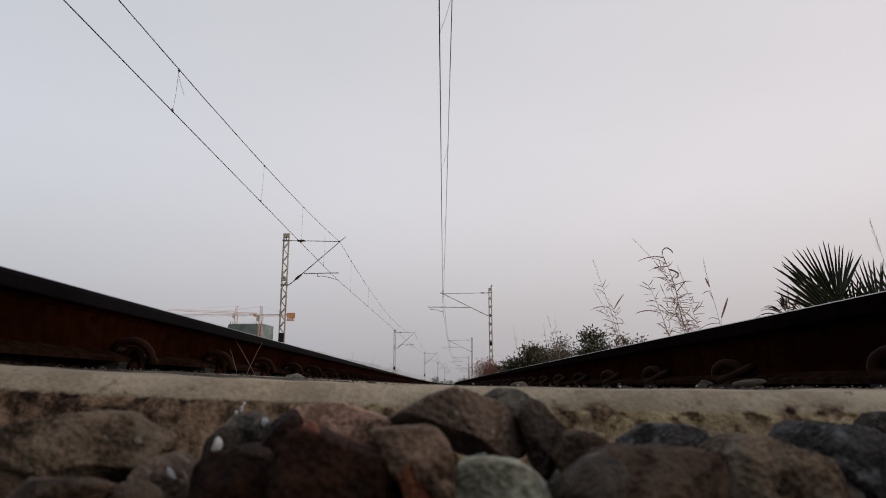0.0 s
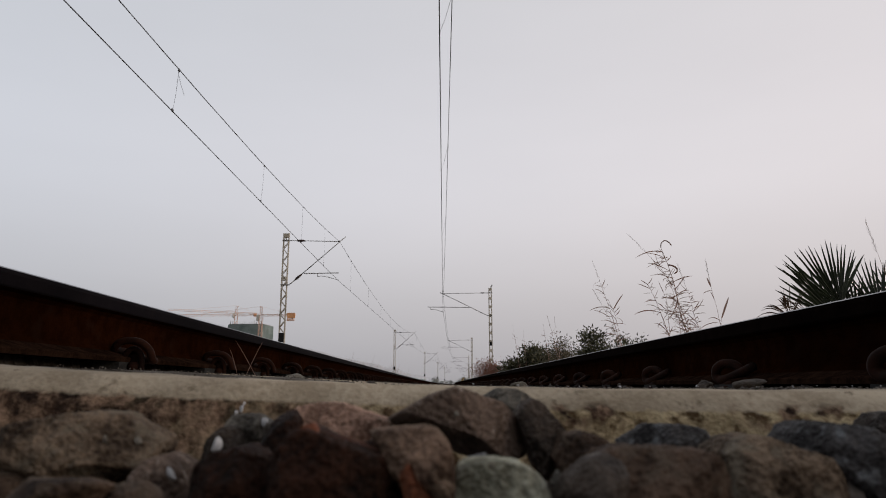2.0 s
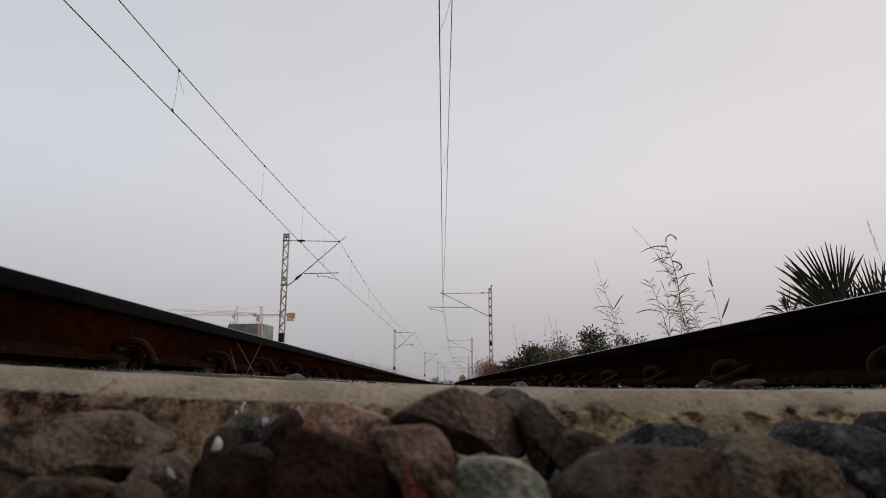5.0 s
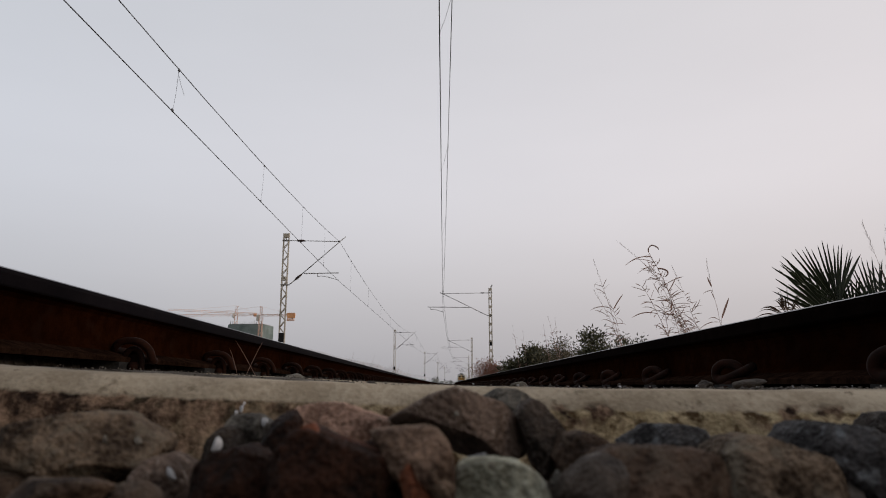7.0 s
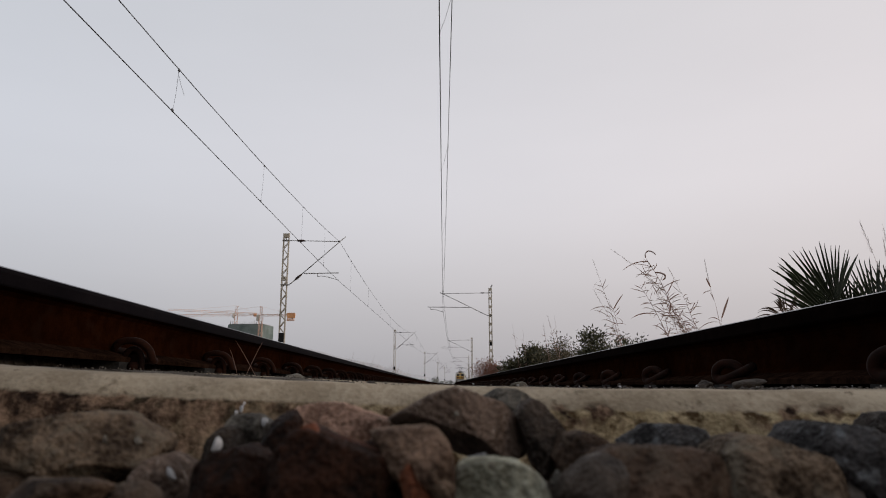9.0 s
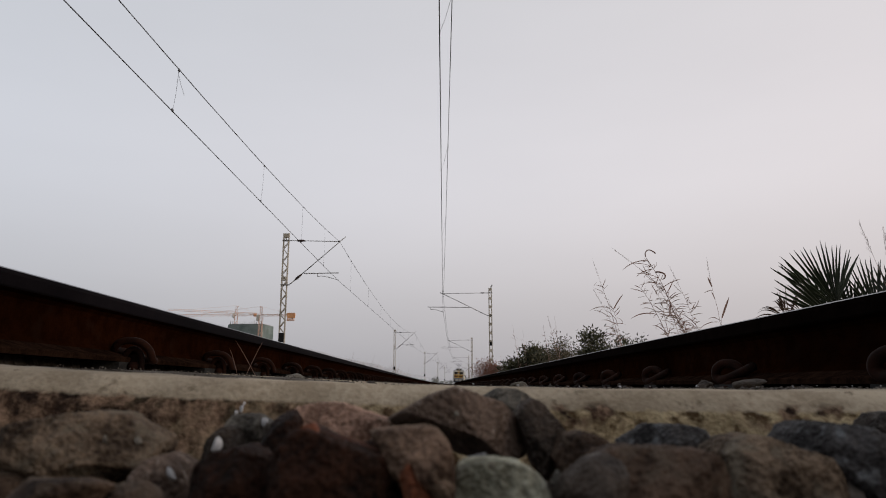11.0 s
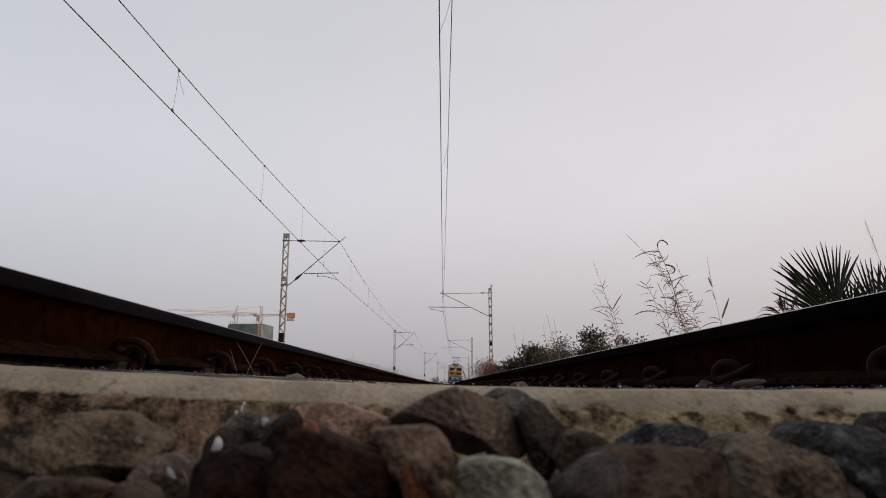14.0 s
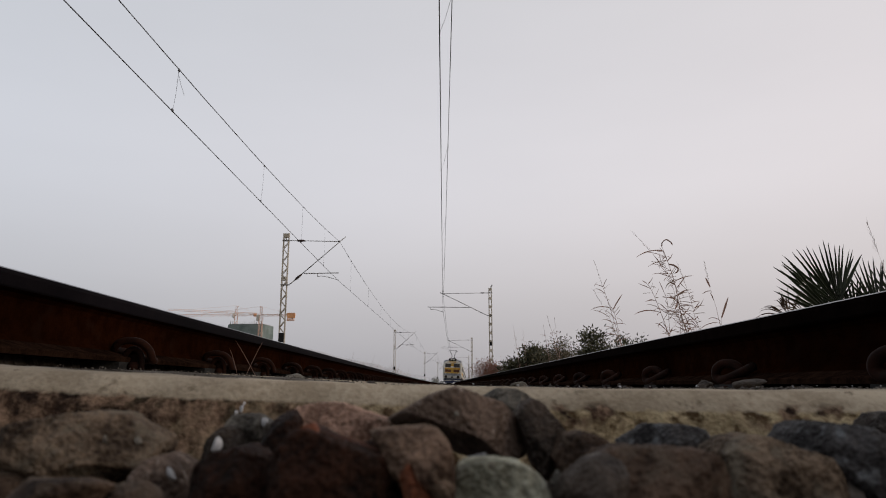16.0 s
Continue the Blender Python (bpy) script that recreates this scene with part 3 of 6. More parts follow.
def insert_bmesh(arched):
    """Cast iron shoulder that holds the clip: a block with a rounded or an arched housing."""
    bm = bmesh.new()
    box(bm, 0.008, 0.034, -0.026, 0.026, -0.022, 0.006, 0.005)
    if arched:
        tube(bm, smooth_path([(-0.011, -0.002, -0.014), (-0.011, -0.002, 0.018), (0.0, -0.002, 0.035), (0.014, -0.002, 0.041), (0.028, -0.002, 0.034), (0.037, -0.002, 0.016), (0.038, -0.002, -0.014)], 3), 0.0085, 8)
        box(bm, -0.008, 0.034, 0.0, 0.03, -0.02, 0.033, 0.006)
    else:
        tube(bm, [(0.016, -0.04, 0.006), (0.016, -0.034, 0.006), (0.016, 0.034, 0.006), (0.016, 0.04, 0.006)], [0.006, 0.014, 0.014, 0.006], 12)
    return bm


clip_mesh = mesh_of(clip_bmesh(), M["clip"], True, "rail_clip")
far_clip_mesh = mesh_of(far_hand_clip_bmesh(), M["clip"], True, "rail_clip")
insert_mesh = mesh_of(insert_bmesh(True), M["clip"], True, "insert")
low_insert_mesh = mesh_of(insert_bmesh(False), M["clip"], True, "insert")
pad_mesh = mesh_of(box(bmesh.new(), -0.078, 0.078, -0.07, 0.07, -0.03, 0.0045), M["pad"], False, "rail_pad")
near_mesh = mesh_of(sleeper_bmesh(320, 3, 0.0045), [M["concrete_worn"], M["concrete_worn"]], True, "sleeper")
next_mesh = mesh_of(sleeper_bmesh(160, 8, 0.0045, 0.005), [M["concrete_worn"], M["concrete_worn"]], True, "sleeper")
far_mesh = mesh_of(sleeper_bmesh(24, 5, 0.0), [M["concrete"], M["concrete_side"]], False, "sleeper")
LAST_NEAR = 60


def add_sleeper(i, y, centre, seat, mesh, fittings):
    nudge = pose(0, -0.04 if mesh == next_mesh and i == 1 else 0, 0)
    s = part("sleeper", mesh, None, m=track_pose(y, centre, seat) @ nudge)
    tagged(s, "weathered pale concrete sleeper with rusty rail clips" if fittings else "weathered pale concrete railway sleeper", "sleeper", "concrete sleepers")
    if fittings:
        for u in (-0.874, 0.874):
            part("rail_pad", pad_mesh, None, s, m=pose(u, 0, 0))
            for side in (-1, 1):
                m = pose(u + side * (0.048 if u > 0 and side < 0 else 0.068), 0.06 if u < 0 and i > 2 else 0, 0, 0, 0, 0 if side > 0 else 180)
                part("insert", low_insert_mesh if u > 0 and side < 0 else insert_mesh, None, s, m=m)
                part("rail_clip", far_clip_mesh if u > 0 and side < 0 else clip_mesh, None, s, "rusty bent spring clip", m=m)
    return s


for i in range(-6, LAST_NEAR):
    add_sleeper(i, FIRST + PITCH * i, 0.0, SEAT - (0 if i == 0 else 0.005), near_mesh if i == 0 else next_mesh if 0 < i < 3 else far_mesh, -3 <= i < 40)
bm = bmesh.new()
for centre, seat, lo, hi in ((0.0, SEAT, LAST_NEAR, 420), (TRACK2, SEAT2, -8, 300)):
    for i in range(lo, hi):
        y = FIRST + PITCH * i
        m = track_pose(y, centre, seat)
        q = [bm.verts.new(m @ Vector(p)) for p in ((-1.375, -0.125, -0.2), (1.375, -0.125, -0.2), (1.375, 0.125, -0.2), (-1.375, 0.125, -0.2),
                                                   (-1.375, -0.09, -0.012), (1.375, -0.09, -0.012), (1.375, 0.09, -0.012), (-1.375, 0.09, -0.012))]
        for f in ((0, 1, 5, 4), (1, 2, 6, 5), (2, 3, 7, 6), (3, 0, 4, 7), (4, 5, 6, 7)):
            bm.faces.new([q[k] for k in f])
tagged(part("sleepers", bm, M["concrete"]), "rows of far concrete railway sleepers", "sleepers", kind="stuff")


# ---- overhead line ----
def insulator(bm, a, b, r=0.085):
    """A string of sheds along a to b, largest in the middle."""
    a, b = Vector(a), Vector(b)
    n = 9
    pts, rs = [], []
    for k in range(n):
        f = 0.45 + 0.55 * math.sin(math.pi * (k + 0.5) / n)
        pts += [a + (b - a) * (k + 0.1) / n, a + (b - a) * (k + 0.5) / n, a + (b - a) * (k + 0.9) / n]
        rs += [r * 0.6 * f, r * f, r * 0.6 * f]
    return tube(bm, pts, rs, 8)


def catenary_mast(x, y, base, lattice, side, top, w, reach, cat, con, low, reg, reg_from, reg_to, steady_from, label, over=0.35):
    """A steel mast with its cantilever. side is the way towards the wire; heights are over the lens."""
    m = thing("catenary_mast", pose(x, y, base, 0, 0, heading(y)), label, "catenary mast", "overhead line masts")
    dz = CZ - base
    h = dz + top
    # post: two channels joined by lacing or by batten plates
    bm = bmesh.new()
    d = w * 0.55
    c = 0.024 if lattice else 0.036
    for sx in (-1, 1):
        box(bm, sx * w / 2 - c, sx * w / 2 + c, -d / 2, d / 2, 0, h)
    part("post", bm, M["galv"], m)
    bm = bmesh.new()
    if lattice:
        z, s = 0.25, 1
        while z < h - 0.35:
            for yy in (-d / 2 - 0.006, d / 2 + 0.006):
                bar(bm, (-s * w / 2, yy, z), (s * w / 2, yy, z + 0.36), 0.042, 0.012)
            z += 0.36
            s = -s
        for z in (h - 0.12, h * 0.72):
            box(bm, -w / 2, w / 2, -d / 2 - 0.012, d / 2 + 0.012, z - 0.12, z + 0.1)
        part("lacing", bm, M["galv"], m)
    else:
        z = h - 0.1
        box(bm, -w / 2, w / 2, -0.006, 0.006, -0.12, 0.1)
        plate = mesh_of(bm, M["galv"], False, "batten_plate")
        while z > 0.3:
            for yy in (-d / 2 - 0.006, d / 2 + 0.006):
                part("batten_plate", plate, None, m, m=pose(0, yy, z))
            z -= 0.68
    part("footing", box(bmesh.new(), -w * 1.1, w * 1.1, -w * 1.1, w * 1.1, -0.4, 0.35, 0.04), M["slab"], m, "concrete footing")
    if lattice:
        part("dark_plate", box(bmesh.new(), -w / 2, w / 2, -d / 2 - 0.04, -d / 2 - 0.02, dz + 2.25, dz + 2.75, 0.005), M["black"], m, "dark painted plate")
    s = side
    xs = s * (w / 2 + 0.03)
    wire_x = s * reach
    for z in (dz + cat + 0.05, dz + low):
        bm = bmesh.new()
        box(bm, -w / 2 - 0.05, w / 2 + 0.05, -d / 2 - 0.02, d / 2 + 0.02, z - 0.025, z + 0.025)
        tube(bm, [(xs, 0, z), (xs + s * 0.12, 0, z)], 0.03, 6)
        part("bracket", bm, M["tube"], m)
    # stay tube, bracket tube, register arm, steady arm
    a, b = Vector((xs + s * 0.1, 0, dz + cat + 0.05)), Vector((wire_x, 0, dz + cat))
    i0, i1 = (a + (b - a) * 0.12, a + (b - a) * 0.3) if lattice else (a + (b - a) * 0.05, a + (b - a) * 0.17)
    part("stay_insulator", insulator(bmesh.new(), i0, i1, 0.09 if lattice else 0.06), M["porcelain"], m, "dark brown ribbed insulator", True)
    part("stay_tube", tube(tube(bmesh.new(), [a, i0], 0.018), [i1, b], 0.019, 8), M["tube"], m, smooth=True)
    a, b = Vector((xs + s * 0.1, 0, dz + low)), Vector((wire_x, 0, dz + cat - 0.03))
    e = b + (b - a).normalized() * over
    i0, i1 = a + (b - a) * 0.1, a + (b - a) * (0.25 if lattice else 0.18)
    part("bracket_insulator", insulator(bmesh.new(), i0, i1, 0.09 if lattice else 0.045), M["porcelain"], m, "dark brown ribbed insulator", True)
    part("bracket_tube", tube(tube(bmesh.new(), [a, i0], 0.024), [i1, e], 0.024, 8), M["tube"], m, smooth=True)
    part("register_arm", tube(bmesh.new(), [(s * reg_from, 0, dz + reg), (s * reg_to, 0, dz + reg + 0.04)], 0.024, 6), M["tube"], m)
    bm = bmesh.new()
    tube(bm, [(s * steady_from, 0, dz + reg), (s * steady_from, 0, dz + reg - 0.17)], 0.015, 5)
    tube(bm, smooth_path([(s * steady_from, 0, dz + reg - 0.17), (s * (steady_from * 0.7 + reach * 0.3), 0, dz + reg - 0.14), (wire_x, 0, dz + con)], 3), 0.016, 5)
    part("steady_arm", bm, M["tube"], m)
    part("wire_clamp", tube(bmesh.new(), [(wire_x, -0.08, dz + cat + 0.01), (wire_x, 0.08, dz + cat + 0.01)], 0.035, 6), M["tube"], m)
    return m


LEFT_MASTS = [(-8.62, -33.0), (-8.57, 36.1), (-8.45, 101.6), (-8.3, 170.0), (-8.3, 243.0), (-8.3, 312.0)]
RIGHT_MASTS = [(3.6, -18.0), (3.67, 52.2), (3.25, 108.3), (2.75, 176.0), (2.9, 244.0), (2.9, 312.0)]
for i, (u, y) in enumerate(LEFT_MASTS):
    catenary_mast(cx(y) + u, y, 0.2, True, 1, 8.24, 0.28, 2.95, 7.78, 5.62, 5.36, 5.98, 1.05, 2.95, 1.8, "grey lattice steel mast with tubular cantilever arm", 0.45)
for i, (u, y) in enumerate(RIGHT_MASTS):
    catenary_mast(cx(y) + u, y, 0.2, False, -1, 7.5, 0.2, 3.7, 7.08, 5.62, 5.34, 5.98, 1.62, 4.9, 4.7, "grey steel mast of two battened channels with cantilever arm", 0.25)
# a small plate fixed to the nearest battened mast, and a cap bracket on its top
u, y = RIGHT_MASTS[1]
bm = box(bmesh.new(), -0.09, 0.09, -0.12, -0.095, 0, 0.3, 0.004)
tagged(part("number_plate", bm, M["black"], m=pose(cx(y) + u, y, CZ + 3.0)), "small black plate fixed to the steel mast", "plate")
bm = tube(bmesh.new(), smooth_path([(0.06, 0, 0), (0.08, 0, 0.15), (0.17, 0, 0.32)], 4), 0.05, 6)
tagged(part("mast_bracket", bm, M["tube"], m=pose(cx(y) + u, y, CZ + 7.45)), "short bent steel bracket on the mast top", "bracket")


def wire_run(spans, droppers, label, thick=0.0098):
    """spans: y0, y1, contact x0 x1, messenger x0 x1, contact height, messenger heights at both ends, sag factor."""
    top = thing("overhead_line", None, label, "overhead wires", "overhead wires")
    con, mes = bmesh.new(), bmesh.new()
    cpts, mpts = [], []
    for y0, y1, c0, c1, m0, m1, zc, z0, z1, k in spans:
        n = 16

        def point(y):
            f = (y - y0) / (y1 - y0)
            return Vector((c0 + (c1 - c0) * f, y, CZ + zc)), Vector((m0 + (m1 - m0) * f, y, CZ + z0 + (z1 - z0) * f - k * (y - y0) * (y1 - y)))
        for j in range(n):
            a, b = point(y0 + (y1 - y0) * j / n)
            cpts.append(a)
            mpts.append(b)
        for y in [d for d in droppers if y0 <= d < y1] or [y0 + (y1 - y0) * (j + 0.5) / 8 for j in range(8)]:
            a, b = point(y)
            bm = bmesh.new()
            bend = Vector((0.015, 0, 0))
            tube(bm, [a, a.lerp(b, 0.35) + bend, b], 0.0035, 4)
            box(bm, a.x - 0.012, a.x + 0.012, y - 0.03, y + 0.03, a.z - 0.01, a.z + 0.05)
            box(bm, b.x - 0.012, b.x + 0.012, y - 0.03, y + 0.03, b.z - 0.04, b.z + 0.015)
            part("dropper", bm, M["wire"], top)
    part("contact_wire", tube(con, cpts, 0.0098, 6), M["wire"], top, "grooved dark contact wire", True)
    part("messenger_wire", tube(mes, mpts, thick, 6), M["wire"], top, "stranded carrying wire", True)
    return top


def spans_of(masts, reach, side, first, zc, zm, k):
    out = [first]
    for (u0, y0), (u1, y1) in zip(masts[1:], masts[2:]):
        a, b = cx(y0) + u0 + side * reach, cx(y1) + u1 + side * reach
        out.append((y0, y1, a, b, a, b, zc, zm, zm, k))
    return out


wire_run(spans_of(RIGHT_MASTS, 3.7, -1, (-18.0, 52.2, -0.22, 0.38, 0.09, 0.43, 5.6, 6.7, 7.08, 0.00048), 5.6, 7.08, 0.0007),
         [2.0, 9.9, 17.0, 25.1, 33.5, 42.0], "thin dark contact and carrying wires over the track", 0.0078)
wire_run(spans_of(LEFT_MASTS, 2.95, 1, (-33.0, 36.1, -5.687, -5.48, -5.49, -5.48, 5.6, 7.8, 7.78, 0.00118), 5.6, 7.78, 0.00125),
         [6.0, 13.1, 20.1, 26.2, 31.5], "thin dark contact and carrying wires over the neighbouring track")
bm = tube(bmesh.new(), [(-5.5, 13.1, CZ + 6.5), (-5.42, 13.1, CZ + 6.2), (-5.33, 13.1, CZ + 5.95)], 0.0035, 4)
tagged(part("loose_dropper", bm, M["wire"]), "loose thin wire hanging from the carrying wire", "wire")


# ---- train ----
def loft(bm, sections, close=True):
    """Joins rings of equal count; each ring is a list of points."""
    rings = [[bm.verts.new(p) for p in r] for r in sections]
    n = len(rings[0])
    for a, b in zip(rings, rings[1:]):
        for k in range(n):
            j = (k + 1) % n
            bm.faces.new((a[k], a[j], b[j], b[k]))
    if close:
        bm.faces.new(rings[0][::-1])
        bm.faces.new(rings[-1])
    bmesh.ops.recalc_face_normals(bm, faces=bm.faces)
    return bm


def body_ring(y, w, z0, zw, zt, lean=0.0):
    """A vehicle's cross-section: straight sides, rounded roof."""
    r = [(-w, z0), (-w, zw)]
    for k in range(1, 8):
        a = math.pi * k / 8
        r.append((-w * math.cos(a) * (0.97 if k in (1, 7) else 0.94), zw + (zt - zw) * math.sin(a) ** 0.8))
    r += [(w, zw), (w, z0)]
    return [(x, y + lean * max(0, z - 2.0), z) for x, z in r]


def wheelset(parent, y, r=0.545):
    bm = bmesh.new()
    for s in (-1, 1):
        tube(bm, [(s * 0.80, 0, 0), (s * 0.935, 0, 0)], [r, r], 24)
        tube(bm, [(s * 0.77, 0, 0), (s * 0.80, 0, 0)], [r + 0.028, r + 0.028], 24)
    tube(bm, [(-0.8, 0, 0), (0.8, 0, 0)], 0.09, 10)
    return part("wheelset", bm, M["grime"], parent, m=pose(0, y, r), smooth=False)


def locomotive():
    t = thing("locomotive", None, "cream and yellow electric locomotive with dark blue lower front", "locomotive")
    w, L = 1.52, 18.5
    bm = bmesh.new()
    secs = [body_ring(0.0, w - 0.2, 1.15, 3.1, 3.72, 0.16), body_ring(0.12, w - 0.06, 1.15, 3.12, 3.8, 0.16), body_ring(0.6, w, 1.1, 3.15, 3.85, 0.05)]
    secs += [body_ring(L - 0.6, w, 1.1, 3.15, 3.85, 0.0), body_ring(L, w - 0.2, 1.15, 3.1, 3.7, 0.0)]
    part("body", loft(bm, secs), M["cream"], t)
    # front panels, a little proud of the body
    def panel(name, x0, x1, z0, z1, material, out=0.03, label="", parent=None):
        bm = bmesh.new()
        q = []
        for yy in (-out, 0.08):
            for x, z in ((x0, z0), (x1, z0), (x1, z1), (x0, z1)):
                q.append((x, yy + 0.16 * max(0, z - 2.0), z))
        loft(bm, [q[:4], q[4:]])
        return part(name, bm, M[material], parent or t, label)
    panel("windscreen_band", -1.34, 1.34, 2.52, 3.3, "cream", 0.035)
    for s in (-1, 1):
        a, b = sorted((s * 0.22, s * 1.17))
        win = panel("windscreen", a, b, 2.6, 3.18, "glass", 0.055, "dark cab windscreen")
        panel("sun_visor", a, b, 3.1, 3.2, "black", 0.08, "", win)
        a, b = sorted((s * 0.2, s * 1.16))
        panel("grille", a, b, 1.84, 2.26, "maroon", 0.06, "dark brown panel under the windscreen")
        bm = tube(bmesh.new(), [(s * 0.98, -0.62, 1.08), (s * 0.98, -0.1, 1.08)], [0.1, 0.13], 12)
        tube(bm, [(s * 0.98, -0.68, 1.08), (s * 0.98, -0.62, 1.08)], 0.23, 16)
        part("buffer", bm, M["grime"], t, "round dark steel buffer")
        part("marker_lamp", tube(bmesh.new(), [(s * 1.1, -0.1, 1.66), (s * 1.1, 0.02, 1.66)], 0.09, 10), M["lamp_off"], t)
        part("handrail", tube(bmesh.new(), [(s * 1.36, -0.12, 1.5), (s * 1.36, -0.12, 2.5)], 0.02, 5), M["cream"], t)
        part("side_door", box(bmesh.new(), min(s * 1.5, s * 1.54), max(s * 1.5, s * 1.54), 1.0, 1.7, 1.25, 3.0), M["cream"], t)
        bm = bmesh.new()
        for k in range(7):
            box(bm, min(s * 1.5, s * 1.545), max(s * 1.5, s * 1.545), 3.2 + k * 1.8, 4.5 + k * 1.8, 2.2, 2.9)
        part("side_louvres", bm, M["grime"], t)
        part("side_band", box(bmesh.new(), min(s * 1.5, s * 1.535), max(s * 1.5, s * 1.535), 0.6, L - 0.6, 1.5, 1.85), M["yellow"], t, "yellow stripe")
    panel("centre_pillar", -0.21, 0.21, 1.82, 3.3, "yellow", 0.045, "yellow centre pillar")
    panel("yellow_band", -1.24, 1.24, 2.27, 2.55, "yellow", 0.045, "yellow band across the cab")
    panel("lower_band", -1.24, 1.24, 1.66, 1.83, "yellow", 0.045, "yellow band above the dark blue apron")
    panel("apron", -1.36, 1.36, 1.3, 1.645, "slate", 0.05, "blue grey apron")
    panel("name_board", -0.55, 0.55, 3.38, 3.54, "yellow", 0.04, "yellow board above the windscreens")
    roof = [body_ring(0.1, w - 0.2, 3.36, 3.5, 3.83, 0.16), body_ring(0.6, w - 0.07, 3.36, 3.52, 3.88, 0.05), body_ring(L - 0.6, w - 0.07, 3.36, 3.52, 3.88, 0.0)]
    part("roof", loft(bmesh.new(), roof), M["slate"], t, "grey painted roof")
    bm = box(bmesh.new(), -0.62, 0.62, 0.1, 0.9, 3.62, 4.05, 0.1)
    part("headlamp_housing", bm, M["grime"], t)
    for s in (-1, 1):
        part("headlamp", tube(bmesh.new(), [(s * 0.2, 0.06, 3.86), (s * 0.2, 0.12, 3.86)], 0.13, 12), M["lamp_off"], t)
    # under the body
    part("buffer_beam", box(bmesh.new(), -1.4, 1.4, -0.12, 0.3, 0.85, 1.28, 0.02), M["cream"], t, "cream buffer beam")
    bm = loft(bmesh.new(), [[(-1.35, -0.3, 0.15), (0, -0.55, 0.15), (1.35, -0.3, 0.15), (1.3, -0.05, 0.15), (-1.3, -0.05, 0.15)],
                            [(-1.35, -0.12, 0.84), (0, -0.2, 0.84), (1.35, -0.12, 0.84), (1.3, 0.02, 0.84), (-1.3, 0.02, 0.84)]])
    part("cowcatcher", bm, M["navy"], t, "dark blue plate guard above the rails")
    part("guard_stripe", box(bmesh.new(), -1.3, 1.3, -0.34, -0.2, 0.5, 0.6), M["cream"], t, "cream stripe on the plate guard")
    part("coupler", box(bmesh.new(), -0.13, 0.13, -0.75, 0.1, 0.95, 1.2, 0.04), M["grime"], t)
    part("underframe", box(bmesh.new(), -1.4, 1.4, 0.3, L - 0.3, 0.75, 1.12), M["grime"], t)
    for yb in (2.2, 12.3):
        bog = part("bogie", box(box(bmesh.new(), -1.15, -1.0, yb, yb + 4.2, 0.45, 0.95, 0.03), 1.0, 1.15, yb, yb + 4.2, 0.45, 0.95, 0.03), M["grime"], t)
        for k in (0.3, 2.1, 3.9):
            wheelset(bog, yb + k)
    # roof and pantograph
    bm = bmesh.new()
    for k in range(4):
        box(bm, -0.7, 0.7, 5.2 + k * 2.2, 6.7 + k * 2.2, 3.8, 4.02, 0.05)
    part("roof_equipment", bm, M["grime"], t)
    pan = part("pantograph", box(bmesh.new(), -0.62, 0.62, 2.0, 3.9, 3.82, 3.98, 0.02), M["grime"], t, "raised pantograph touching the contact wire")
    bm = bmesh.new()
    for s in (-1, 1):
        tube(bm, [(s * 0.25, 2.3, 3.98), (s * 0.2, 3.7, 4.6), (s * 0.5, 2.9, 5.32)], 0.035, 6)
        tube(bm, [(s * 0.25, 3.7, 3.98), (s * 0.2, 2.3, 4.6), (s * 0.5, 2.9, 5.32)], 0.03, 6)
    part("frame", bm, M["black"], pan)
    bm = bmesh.new()
    for yy in (2.75, 3.05):
        tube(bm, smooth_path([(-0.8, yy, 5.18), (-0.66, yy, 5.34), (-0.45, yy, 5.38), (0.45, yy, 5.38), (0.66, yy, 5.34), (0.8, yy, 5.18)], 4), 0.03, 6)
    part("collector_bow", bm, M["black"], pan)
    return t


def coach():
    c = thing("coach", None, "pale cream passenger coach coupled behind the locomotive", "railway coach", "coaches of the train")
    w, L = 1.62, 21.8
    part("body", loft(bmesh.new(), [body_ring(0, w - 0.1, 1.05, 3.2, 3.95), body_ring(0.3, w, 1.05, 3.2, 4.0), body_ring(L - 0.3, w, 1.05, 3.2, 4.0), body_ring(L, w - 0.1, 1.05, 3.2, 3.95)]), M["cream"], c)
    for s in (-1, 1):
        x0, x1 = sorted((s * (w - 0.02), s * (w + 0.015)))
        for k in range(9):
            part("window", box(bmesh.new(), x0, x1, 2.0 + k * 2.0, 3.2 + k * 2.0, 2.2, 2.85), M["glass"], c)
        part("stripe", box(bmesh.new(), x0, x1, 0.3, L - 0.3, 1.5, 1.75), M["navy"], c)
        for yd in (0.5, L - 1.3):
            part("door", box(bmesh.new(), x0, x1, yd, yd + 0.8, 1.1, 3.0), M["navy"], c)
    part("underframe", box(bmesh.new(), -1.4, 1.4, -0.3, L + 0.3, 0.75, 1.07), M["grime"], c)
    for yb in (2.0, 16.5):
        bog = part("bogie", box(box(bmesh.new(), -1.15, -1.0, yb, yb + 3.4, 0.4, 0.85, 0.03), 1.0, 1.15, yb, yb + 3.4, 0.4, 0.85, 0.03), M["grime"], c)
        for k in (0.4, 3.0):
            wheelset(bog, yb + k, 0.457)
    return c


loco = locomotive()
coaches = [coach()]
for k in range(5):
    coaches.append(copy_thing(coaches[0], pose(0, 0, 0)))


